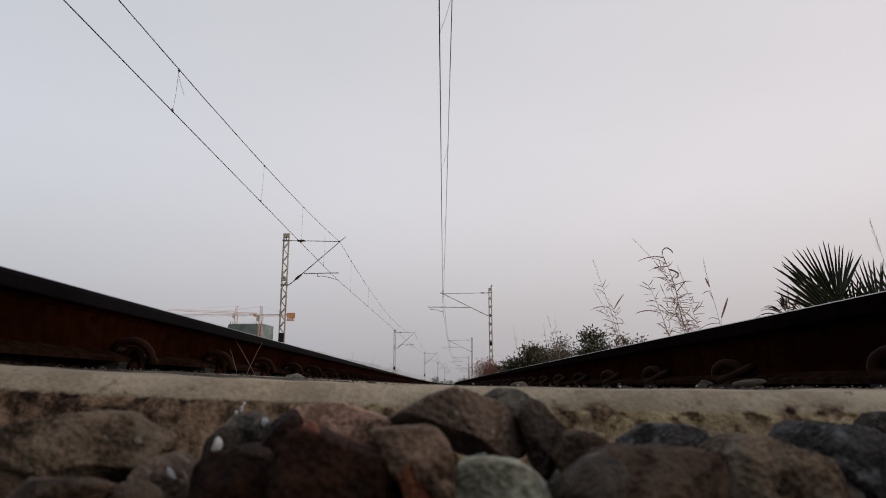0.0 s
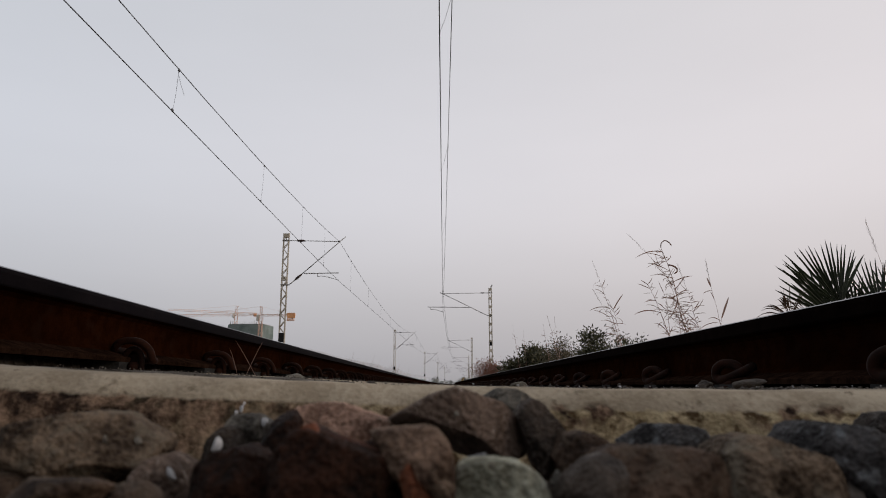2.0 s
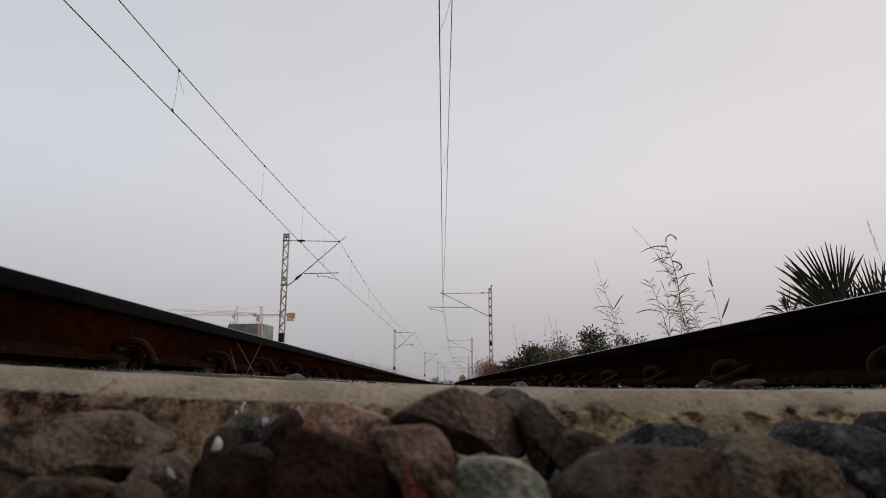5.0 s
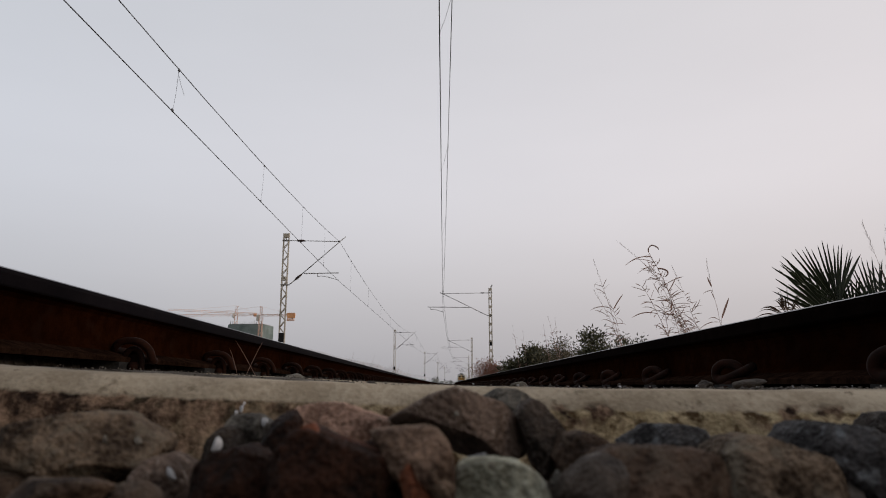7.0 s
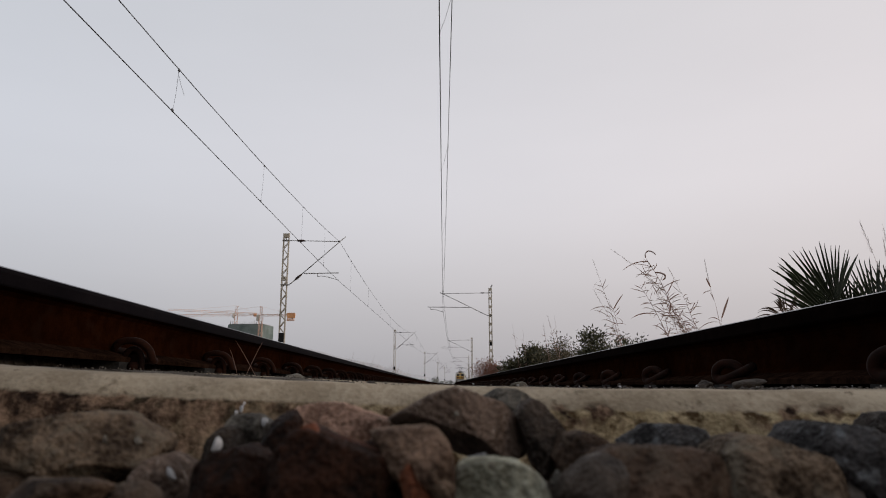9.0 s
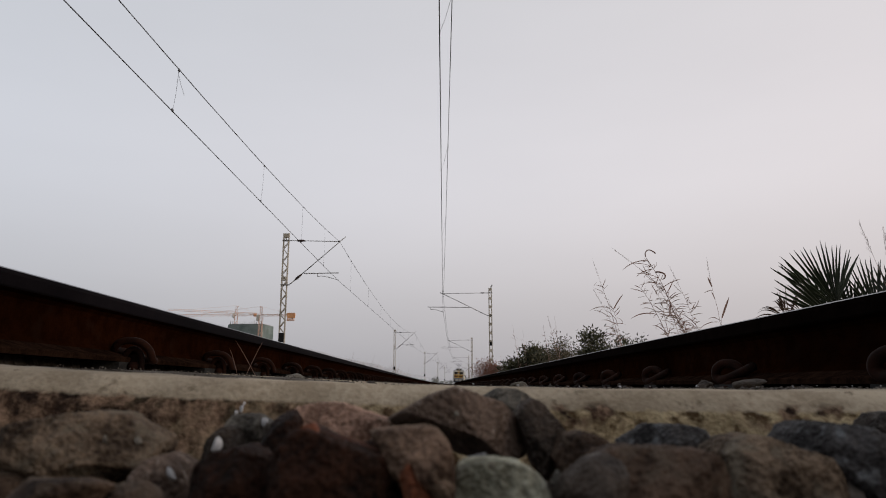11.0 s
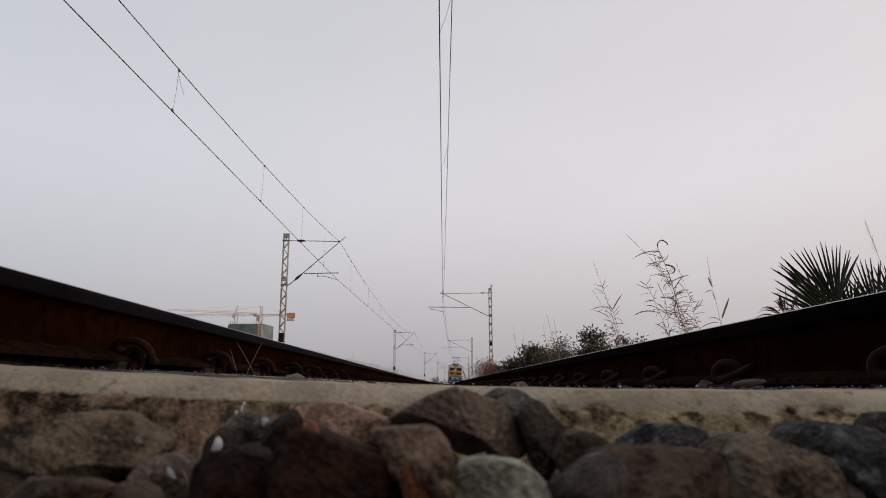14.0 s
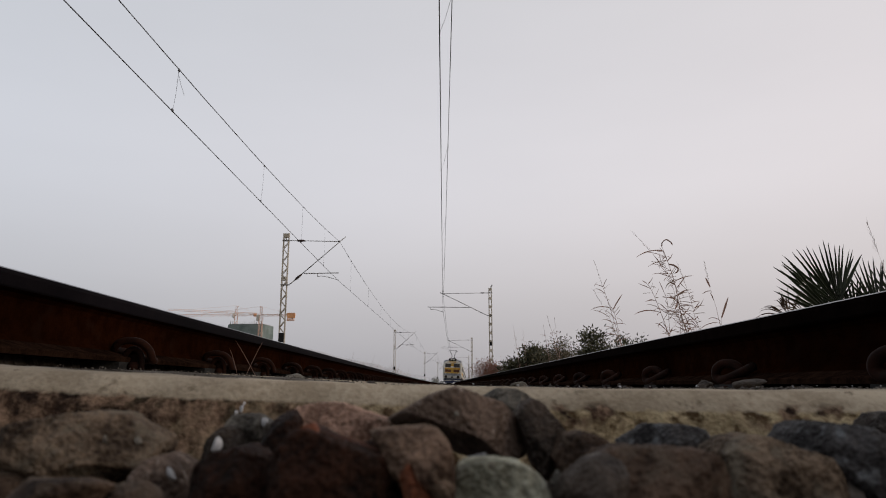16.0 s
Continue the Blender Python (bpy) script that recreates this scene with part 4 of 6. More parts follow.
# ---- far building site: block in green netting, two tower cranes ----
def building():
    b = thing("unfinished_building", pose(-111.5, 400, 0, 0, 0, -8), "unfinished concrete block wrapped in green netting", "building")
    w, d, h = 20.0, 16.0, 35.0
    bm = bmesh.new()
    for k in range(13):
        box(bm, -w / 2, w / 2, -d / 2, d / 2, k * 3.0 - 0.15, k * 3.0 + 0.15)
    part("floor_slabs", bm, M["slab"], b)
    part("core", box(bmesh.new(), -w / 2 + 0.6, w / 2 - 0.6, -d / 2 + 0.6, d / 2 - 0.6, 0, h), M["slab"], b)
    bm = bmesh.new()
    for x0, x1, y0, y1 in ((-w / 2 - 0.5, w / 2 + 0.5, -d / 2 - 0.5, -d / 2 - 0.35), (w / 2 + 0.35, w / 2 + 0.5, -d / 2 - 0.35, d / 2 + 0.5), (-w / 2 - 0.5, -w / 2 - 0.35, -d / 2 - 0.35, d / 2 + 0.5)):
        box(bm, x0, x1, y0, y1, 0, h + 0.8)
    part("netting", bm, M["netting"], b, "dull green debris netting")
    for k in range(14):
        x = -w / 2 + 0.5 + k * (w - 1) / 13
        part("column_bars", tube(bmesh.new(), [(x, -d / 2 + 0.3, h), (x, -d / 2 + 0.3, h + random.uniform(0.8, 3.4))], 0.14, 5), M["slab"], b)
    return b


def tower_crane(x, y, h, jib, counter, turn, label, weight=4.6):
    c = thing("tower_crane", pose(x, y, 0, 0, 0, turn), label, "tower crane", "tower cranes")

    def truss(bm, a, b, s, n, r=0.085):
        a, b = Vector(a), Vector(b)
        d = (b - a).normalized()
        u = Vector((0, 1, 0))
        v = d.cross(u)
        cs = [u * s / 2 + v * s / 2, u * -s / 2 + v * s / 2, u * -s / 2 - v * s / 2, u * s / 2 - v * s / 2]
        for q in cs:
            tube(bm, [a + q, b + q], r, 4)
        for k in range(n):
            p0, p1 = a + (b - a) * k / n, a + (b - a) * (k + 1) / n
            for i in range(4):
                tube(bm, [p0 + cs[i], p1 + cs[(i + 1) % 4]], r * 0.6, 4)
        return bm
    part("tower", truss(bmesh.new(), (0, 0, 0), (0, 0, h), 1.9, int(h / 2.2), 0.14), M["crane_pale"], c)
    part("tower_head", truss(bmesh.new(), (0, 0, h), (0, 0, h + 6.0), 1.1, 4), M["crane_pale"], c)
    part("jib", truss(bmesh.new(), (0, 0, h + 1.0), (-jib, 0, h + 1.0), 1.05, int(jib / 2.4)), M["crane_pale"], c)
    part("counter_jib", truss(bmesh.new(), (0, 0, h + 0.8), (counter, 0, h + 0.8), 1.0, 7, 0.14), M["crane_pale"], c)
    part("counterweight", box(bmesh.new(), counter - weight, counter, -0.9, 0.9, h - weight * 0.22, h + weight * 0.44, 0.1), M["orange"], c, "orange counterweight block")
    part("lower_counterweight", box(bmesh.new(), counter - weight, counter - weight * 0.1, -0.8, 0.8, h - weight * 0.56, h - weight * 0.27, 0.1), M["crane_pale"], c)
    bm = bmesh.new()
    tube(bm, [(0, 0, h + 6), (-jib * 0.7, 0, h + 1.6)], 0.06, 4)
    tube(bm, [(0, 0, h + 6), (counter * 0.85, 0, h + 1.3)], 0.06, 4)
    part("tie_rods", bm, M["crane_pale"], c)
    part("cab", box(bmesh.new(), -2.4, -0.9, -0.9, 0.9, h - 2.6, h + 0.8, 0.1), M["cream"], c)
    return c


building()
tower_crane(-102.3, 386, 39.8, 50.5, 19.9, -3, "orange lattice tower crane over an unfinished building")
tower_crane(-142, 470, 50.0, 45, 14, 24, "orange tower crane behind the building, paled for haze", 2.2)


# ---- plants ----
def blade(bm, root, tip, bend, w, n=5, fold=0.25):
    """A long leaf from root to tip that bows by bend, with a folded midrib."""
    root, tip, bend = Vector(root), Vector(tip), Vector(bend)
    d = (tip - root).normalized()
    s = d.cross(Vector((0.15, 1, 0.1))).normalized()
    up = s.cross(d)
    last = None
    for k in range(n + 1):
        t = k / n
        p = root.lerp(tip, t) + bend * (4 * t * (1 - t)) * 0.5 + bend * t * t * 0.5
        ww = w * (0.35 + 1.3 * t) * (1 - t) ** 0.75 * 1.2 if k < n else 0.0005
        row = [bm.verts.new(p - s * ww / 2), bm.verts.new(p + up * ww * fold), bm.verts.new(p + s * ww / 2)]
        if last:
            bm.faces.new((last[0], last[1], row[1], row[0]))
            bm.faces.new((last[1], last[2], row[2], row[1]))
        last = row
    return bm


def reed(x, y, z, stem, r, leaves, plume, hook, blades, seed, label="dry straw-coloured reed with curling leaves beside the track"):
    """One reed. stem: points (x, z) over the root, of which the first is the joint where it bends in the wind; blades: single leaves,
    each by its place on the upper stem, its tip, its bow and its width; leaves: how many small ones grow at random."""
    rng = random.Random(seed)
    t = thing("reed", pose(x, y, z), label, "reed", "dry reeds beside the track")
    joint = Vector((stem[0][0], 0, stem[0][1]))
    h = stem[-1][1]
    part("lower_stem", tube(bmesh.new(), smooth_path([(0, 0, 0), joint * 0.5 + Vector((0.01, 0, 0)), joint], 4), r * 1.1, 5), M["straw_dark"], t)
    path = smooth_path([Vector((px, rng.uniform(-0.01, 0.01) if k else 0, pz)) - joint for k, (px, pz) in enumerate(stem)], 6)
    n = len(path)
    upper = part("upper_stem", tube(bmesh.new(), path, [r * (1.05 - 0.7 * i / n) for i in range(n)], 5), M["straw_dark"], t, m=Matrix.Translation(joint))

    def spot(up):
        return path[min(n - 1, max(0, round(up * (n - 1))))]

    for up, dx, dz, bow, w in blades:
        p = spot(up)
        part("leaf", blade(bmesh.new(), p, p + Vector((dx, rng.uniform(-0.03, 0.03), dz)), Vector((0, 0, bow)), w * 2.1, 9), M["straw_dark"], upper)
    for k in range(leaves * 4):
        p, s = spot(rng.uniform(0.12, 0.97)), -1 if rng.random() < 0.6 else 1
        ln, kind = rng.choice((0.05, 0.07, 0.09, 0.12, 0.16)) * rng.uniform(0.7, 1.1), rng.random()
        if kind < 0.5:
            out, bow = Vector((s * ln, ln * rng.uniform(-0.4, 0.4), ln * rng.uniform(-0.25, 0.35))), Vector((0, 0, ln * rng.uniform(0.05, 0.35)))
        elif kind < 0.8:
            out, bow = Vector((s * ln * rng.uniform(0.3, 0.7), ln * rng.uniform(-0.3, 0.3), ln * 0.8)), Vector((s * ln * rng.uniform(-0.1, 0.3), 0, 0))
        else:
            out, bow = Vector((s * ln * 0.4, 0, -ln * 0.7)), Vector((s * ln * 0.4, 0, ln * 0.3))
        part("leaf", blade(bmesh.new(), p, p + out, bow, rng.uniform(0.005, 0.0105), 6), M["straw_dark" if rng.random() < 0.7 else "straw"], upper)
    if hook:
        for up, pts, w in ((1.0, ((0, 0, 0), (0.012, 0, 0.05), (0.06, 0, 0.085), (0.11, 0, 0.05), (0.122, 0, 0.015)), 0.007), (0.8, ((0, 0, 0), (0.05, 0, -0.012), (0.092, 0, -0.045), (0.085, 0, -0.085), (0.045, 0, -0.11)), 0.009)):
            c = smooth_path([spot(up) + Vector(q) for q in pts], 5)
            part("curled_leaf", tube(bmesh.new(), c, [w * 0.5] + [w] * (len(c) - 4) + [w * 0.7, w * 0.45, w * 0.2], 4), M["straw_dark"], upper)
    if plume:
        d = (path[-1] - path[-4]).normalized()
        bm = bmesh.new()
        ln = h * 0.14
        for k in range(34):
            f = k / 34
            q = path[-1] + d * f * ln
            a = rng.uniform(0, 6.28)
            e = q + d * rng.uniform(0.02, 0.06) + Vector((math.cos(a), math.sin(a), 0)) * rng.uniform(0.006, 0.026) * (1 - 0.6 * f)
            tube(bm, [q, e], [0.0008, 0.0004], 3, False)
        part("seed_head", tube(bm, [path[-1], path[-1] + d * ln], [0.0009, 0.0004], 3), M["plume"], upper, "pale feathery seed head")
    return t, upper, joint


def fan_leaf(bm, hub, r, a0, a1, n, tilt, lean, rng, droop=0.0, thin=1.0, loose=1.6):
    """A palm leaf: folded segments that spread from one hub, grown together near it; r: the length of the first and of the last."""
    hub = Vector(hub)
    rot = Euler((radians(tilt), 0, radians(lean))).to_matrix()
    for k in range(n):
        a = radians(a0 + (a1 - a0) * (k + 0.5) / n + rng.uniform(-loose, loose))
        ln = (r[0] + (r[1] - r[0]) * (k + 0.5) / n) * rng.uniform(0.93, 1.05)
        d = Vector((math.sin(a), 0, math.cos(a)))
        s = Vector((math.cos(a), 0, -math.sin(a)))
        step = radians(abs(a1 - a0) / n)
        last = None
        for f, wf in ((0.03, 0.9), (0.25, 0.98), (0.5, 1.02), (0.62, 0.86), (0.76, 0.64), (0.92, 0.36), (1.0, 0.06)):
            w = ln * min(f, 0.54) * step * wf * thin
            bow = Vector((0, -0.08 * ln * f * f + rng.uniform(-0.004, 0.004), -droop * ln * f ** 3))
            p = d * ln * f + bow
            row = [bm.verts.new(hub + rot @ q) for q in (p - s * w / 2, p + Vector((0, w * 0.42, 0)), p + s * w / 2)]
            if last:
                bm.faces.new((last[0], last[1], row[1], row[0]))
                bm.faces.new((last[1], last[2], row[2], row[1]))
            last = row
    return bm


def fan_palm():
    rng = random.Random(11)
    x, y, z = 3.01, 4.75, 0.3
    t = thing("fan_palm", pose(x, y, z), "young fan palm with dark green spiky leaves beside the track", "palm")
    trunk = bmesh.new()
    tube(trunk, [(0, 0, -0.1), (0.01, 0, 0.25), (0.0, 0.02, 0.55), (0, 0, 0.7)], [0.1, 0.11, 0.09, 0.05], 10)
    for k in range(40):
        a, h = rng.uniform(0, 6.28), rng.uniform(0, 0.6)
        p = Vector((0.1 * math.cos(a), 0.1 * math.sin(a), h))
        tube(trunk, [p * 1.0, p + Vector((0.05 * math.cos(a), 0.05 * math.sin(a), 0.12))], [0.014, 0.005], 4)
    part("trunk", trunk, M["bark"], t)
    # hub, radius, first and last angle, segments, tilt, lean, droop
    for hub, r, a0, a1, n, tilt, lean, dr in (((-0.15, -0.05, 1.24), (0.56, 0.43), -63, 17, 17, 3, 0, 0.01), ((-0.18, -0.1, 1.12), (0.58, 0.6), -66, -38, 6, 6, 0, 0.02), ((-0.12, 0.06, 1.24), (0.42, 0.46), 17, 31, 2, 0, 0, 0.01),
                                              ((-0.12, 0.14, 1.2), (0.4, 0.3), -56, 56, 15, -4, 4, 0.02), ((0.233, 0.1, 1.175), (0.42, 0.48), -42, 24, 12, -4, 4, 0.01), ((0.07, 0.12, 1.16), (0.34, 0.34), -50, 66, 16, -4, 4, 0.02), ((0.5, 0.25, 1.2), (0.42, 0.42), -40, 60, 13, -12, 12, 0.03)):
        lf = part("leaf", fan_leaf(bmesh.new(), hub, r, a0, a1, n, tilt, lean, rng, dr), M["palm"], t)
        hv = Vector(hub)
        part("stalk", tube(bmesh.new(), smooth_path([(0, 0, 0.62), (hv.x * 0.4, hv.y * 0.4, 0.62 + (hv.z - 0.62) * 0.55), hv], 4), 0.011, 6), M["palm"], lf)
    for hub, r, a0, a1, n, tilt, lean, dr in (((-0.43, -0.1, 1.19), (0.28, 0.22), -92, -30, 9, 16, 10, 0.25), ((-0.45, 0.1, 1.18), (0.26, 0.26), -86, 20, 10, 5, -20, 0.45), ((-0.38, 0.0, 1.17), (0.3, 0.3), -80, -40, 7, 10, 10, 0.2), ((-0.46, 0.05, 1.19), (0.22, 0.26), -40, 40, 7, 0, 20, 0.1)):
        part("dry_leaf", fan_leaf(bmesh.new(), hub, r, a0, a1, n, tilt, lean, rng, dr, 0.42, 13), M["palm_dry"], t, "dry brown hanging palm leaf")
    return t


def bush(name, x, y, z, w, d, h, leaves, size, material, seed, label, category="bush", twigs=14):
    """Branches from one root and many single leaves in uneven clumps."""
    rng = random.Random(seed)
    t = thing(name, pose(x, y, z), label, category, "bushes beside the track")
    bm = bmesh.new()
    clumps = []
    for k in range(twigs):
        a = rng.uniform(0, 6.28)
        q = Vector((math.cos(a) * w / 2 * rng.uniform(0.15, 0.95), math.sin(a) * d / 2 * rng.uniform(0.15, 0.95), h * rng.uniform(0.5, 1.0)))
        q.z *= 1 - 0.25 * (abs(q.x) / (w / 2)) ** 3
        mid = q * 0.5 + Vector((rng.uniform(-0.1, 0.1), rng.uniform(-0.1, 0.1), 0.1)) * h * 0.4
        tube(bm, smooth_path([(0, 0, -0.05), mid, q], 3), [0.025, 0.02, 0.016, 0.012, 0.01, 0.007, 0.005][:7], 5)
        clumps += [(q, 1.0), (mid.lerp(q, 0.55), 1.1), (mid, 1.0)]
    part("branches", bm, M["bark"], t)
    bm = bmesh.new()
    for k in range(leaves):
        c, s = rng.choice(clumps)
        g = Vector((rng.gauss(0, 1), rng.gauss(0, 1), rng.gauss(0, 0.8))) * 0.105 * min(w, h) * s
        p = c + g
        p.z = max(0.02, p.z)
        dr = Vector((rng.gauss(0, 1), rng.gauss(0, 1), rng.gauss(0.7, 0.8))).normalized()
        sd = dr.orthogonal().normalized()
        sd.rotate(Matrix.Rotation(rng.uniform(0, 6.28), 3, dr))
        ln = size * rng.uniform(0.6, 1.35)
        nn = dr.cross(sd) * ln * 0.08
        q = [bm.verts.new(v) for v in (p, p + dr * ln * 0.45 + sd * ln * 0.16 + nn, p + dr * ln, p + dr * ln * 0.45 - sd * ln * 0.16 + nn)]
        bm.faces.new((q[0], q[1], q[2]))
        bm.faces.new((q[0], q[2], q[3]))
    part("foliage", bm, M[material], t)
    return t


def grass_patch(name, spots, material, label, seed, w=0.006):
    """Many blades in tufts: spots of x, y, z, spread, count, height."""
    rng = random.Random(seed)
    bm = bmesh.new()
    for x, y, z, sp, n, h in spots:
        for k in range(n):
            a, r = rng.uniform(0, 6.28), sp * rng.random() ** 0.6
            p = Vector((x + math.cos(a) * r, y + math.sin(a) * r, z - 0.03))
            hh = h * rng.uniform(0.45, 1.1)
            blade(bm, p, p + Vector((rng.gauss(0, 0.22), rng.gauss(0, 0.22), 1)) * hh, Vector((rng.gauss(0, 0.12), rng.gauss(0, 0.1), -0.06)) * hh, w * rng.uniform(0.6, 1.5), 3)
    return tagged(part(name, bm, M[material]), label, "grass", kind="stuff")


palm = fan_palm()
REEDS = []


def grow_reed(x, y, z, stem, r, leaves, plume, hook, blades):
    k = len(REEDS)
    REEDS.append((*reed(x, y, z, stem, r, leaves, plume, hook, blades, 40 + k), x, y, z, k))


# the large clump
grow_reed(2.677, 7.00, 0.42, ((-0.042, 1.054), (-0.078, 1.219), (-0.094, 1.41), (-0.107, 1.651), (-0.138, 1.896), (-0.177, 2.112)), 0.0060, 12, False, True, ((0.93, -0.317, -0.122, 0.104, 0.008), (0.88, -0.219, 0.035, 0.043, 0.005), (0.74, -0.208, 0.060, 0.049, 0.005), (0.84, -0.218, -0.088, 0.061, 0.006), (0.64, 0.218, 0.045, 0.037, 0.007), (0.56, 0.126, 0.159, -0.018, 0.007), (0.68, -0.159, 0.062, 0.012, 0.005), (0.42, -0.103, 0.079, 0.018, 0.005), (0.45, -0.046, -0.096, -0.018, 0.011)))
grow_reed(2.779, 7.05, 0.42, ((-0.06, 1.058), (-0.11, 1.188), (-0.155, 1.386), (-0.192, 1.628), (-0.285, 1.874), (-0.407, 2.054)), 0.0035, 8, True, False, ((0.92, 0.076, -0.137, 0.012, 0.005), (0.73, -0.181, -0.018, 0.025, 0.004), (0.55, 0.154, 0.031, 0.049, 0.005), (0.83, -0.007, 0.146, 0.000, 0.004)))
grow_reed(2.491, 6.95, 0.42, ((-0.049, 1.016), (-0.089, 1.109), (-0.127, 1.256), (-0.164, 1.404), (-0.213, 1.571), (-0.255, 1.661)), 0.0038, 5, False, False, ((0.49, -0.281, -0.065, 0.097, 0.008), (0.84, -0.131, 0.065, 0.012, 0.005), (0.67, -0.128, -0.034, 0.030, 0.006), (0.97, -0.056, 0.037, 0.000, 0.006), (0.19, -0.140, 0.058, 0.085, 0.006)))
grow_reed(2.433, 7.05, 0.42, ((0.009, 1.022), (0.016, 1.129), (0.027, 1.296), (0.028, 1.476), (-0.01, 1.628)), 0.0031, 5, False, False, ((0.60, -0.096, 0.090, 0.018, 0.005), (0.45, 0.115, 0.090, 0.025, 0.005), (0.87, -0.041, 0.128, 0.000, 0.005)))
grow_reed(2.589, 7.10, 0.42, ((0.002, 1.025), (0.004, 1.133), (0.016, 1.301), (0.023, 1.483), (-0.001, 1.667), (-0.037, 1.852)), 0.0028, 9, False, False, ((0.44, -0.140, 0.030, 0.037, 0.005), (0.33, 0.113, 0.048, 0.019, 0.005), (0.66, 0.139, 0.062, 0.025, 0.005)))
grow_reed(2.874, 7.10, 0.42, ((-0.049, 1.091), (-0.091, 1.181), (-0.118, 1.301), (-0.14, 1.483), (-0.175, 1.667)), 0.0028, 6, True, False, ((0.58, 0.081, 0.110, 0.012, 0.005), (0.25, -0.086, -0.048, 0.062, 0.005), (0.22, 0.233, 0.014, 0.087, 0.005), (0.32, -0.135, 0.105, 0.049, 0.005)))
grow_reed(2.688, 7.00, 0.42, ((-0.026, 1.019), (-0.048, 1.125), (-0.066, 1.279), (-0.104, 1.422), (-0.174, 1.53)), 0.0024, 6, False, False, ((0.49, -0.090, 0.083, 0.018, 0.004),))
grow_reed(2.782, 7.20, 0.42, ((-0.066, 1.068), (-0.121, 1.153), (-0.155, 1.274), (-0.209, 1.372), (-0.26, 1.434)), 0.0024, 5, False, False, ((0.79, -0.074, -0.030, 0.025, 0.005),))
# thin stems beside it
grow_reed(3.039, 7.00, 0.42, ((-0.038, 1.113), (-0.07, 1.232), (-0.087, 1.38), (-0.11, 1.543), (-0.125, 1.652)), 0.0024, 0, True, False, ((0.87, -0.025, 0.109, 0.000, 0.012), (0.78, -0.109, -0.049, 0.031, 0.005), (0.61, -0.027, 0.090, 0.012, 0.005)))
grow_reed(3.019, 7.05, 0.42, ((-0.01, 1.105), (-0.018, 1.224), (0.001, 1.296)), 0.0024, 0, False, False, ((0.81, 0.091, 0.217, 0.000, 0.014), (0.56, -0.134, -0.006, 0.074, 0.005)))
# the small clump behind it
grow_reed(2.652, 9.30, 0.42, ((-0.067, 1.016), (-0.122, 1.147), (-0.174, 1.366), (-0.253, 1.682), (-0.321, 1.905), (-0.362, 2.05)), 0.0042, 5, True, False, ((0.58, -0.276, -0.072, 0.097, 0.008), (0.72, -0.145, 0.049, 0.041, 0.006), (0.43, -0.192, 0.015, 0.073, 0.006), (0.83, 0.061, 0.123, 0.000, 0.006)))
grow_reed(2.594, 9.25, 0.42, ((-0.038, 1.013), (-0.07, 1.144), (-0.098, 1.362), (-0.135, 1.55), (-0.155, 1.629)), 0.0035, 3, False, False, ((0.92, 0.147, 0.206, 0.024, 0.011), (0.63, -0.126, 0.118, 0.032, 0.005)))
grow_reed(2.580, 9.40, 0.42, ((-0.031, 1.02), (-0.056, 1.138), (-0.093, 1.335), (-0.149, 1.494), (-0.251, 1.694)), 0.0031, 4, True, False, ((0.78, -0.202, 0.073, 0.049, 0.006), (0.51, -0.158, 0.013, 0.066, 0.005)))
# fine stalks beside the palm
grow_reed(3.36, 4.6, 0.3, ((-0.0912, 0.81), (-0.1584, 1.2312), (-0.24, 1.62)), 0.0022, 0, True, False, ())
grow_reed(3.39, 4.65, 0.3, ((-0.0456, 0.79), (-0.0792, 1.2008), (-0.12, 1.58)), 0.002, 0, True, False, ())
grow_reed(3.38, 4.5, 0.3, ((-0.038, 0.8), (-0.066, 1.216), (-0.1, 1.6)), 0.002, 0, True, False, ())
grow_reed(3.3, 4.7, 0.3, ((-0.0076, 0.75), (-0.0132, 1.14), (-0.02, 1.5)), 0.002, 0, True, False, ())
# reeds farther along the track
grow_reed(2.45, 13, 0.45, ((-0.095, 0.825), (-0.165, 1.254), (-0.25, 1.65)), 0.004, 4, True, False, ())
grow_reed(2.6, 14, 0.45, ((-0.0456, 0.85), (-0.0792, 1.292), (-0.12, 1.7)), 0.004, 5, True, False, ())
grow_reed(2.75, 16.2, 0.45, ((-0.057, 0.875), (-0.099, 1.33), (-0.15, 1.75)), 0.005, 5, True, False, ())
grow_reed(2.55, 20.5, 0.4, ((-0.076, 1.05), (-0.132, 1.596), (-0.2, 2.1)), 0.006, 5, True, False, ())
grow_reed(2.8, 21, 0.4, ((-0.038, 1), (-0.066, 1.52), (-0.1, 2)), 0.006, 5, True, False, ())

bush("bush", 2.96, 21.5, 0.3, 1.55, 1.3, 1.84, 17000, 0.13, "leaf", 1, "rounded green bush with small glossy leaves beside the track", twigs=22)
bush("bush", 4.05, 16.5, 0.3, 1.3, 0.9, 1.88, 9500, 0.095, "leaf", 2, "small dark green bush among dry reeds")
bush("bush", 3.4, 18.4, 0.3, 1.4, 1.0, 1.78, 6000, 0.07, "scrub", 3, "olive brown dry scrub beside the track")
bush("bush", 3.3, 19.2, 0.3, 1.3, 1.0, 1.8, 6500, 0.09, "leaf", 7, "green bush grown through with dry grass")
bush("bush", 2.62, 34.0, 0.25, 2.0, 1.7, 1.85, 6500, 0.085, "leaf_red", 4, "reddish brown dry shrub beside the track", twigs=20)
bush("bush", 2.85, 40.0, 0.25, 1.8, 1.8, 2.0, 3400, 0.1, "leaf_red", 5, "sparse reddish brown shrub beside the track")
bush("bush", 3.62, 12.1, 0.3, 0.6, 0.5, 1.74, 1500, 0.06, "leaf", 6, "low dark green bush behind the rail")

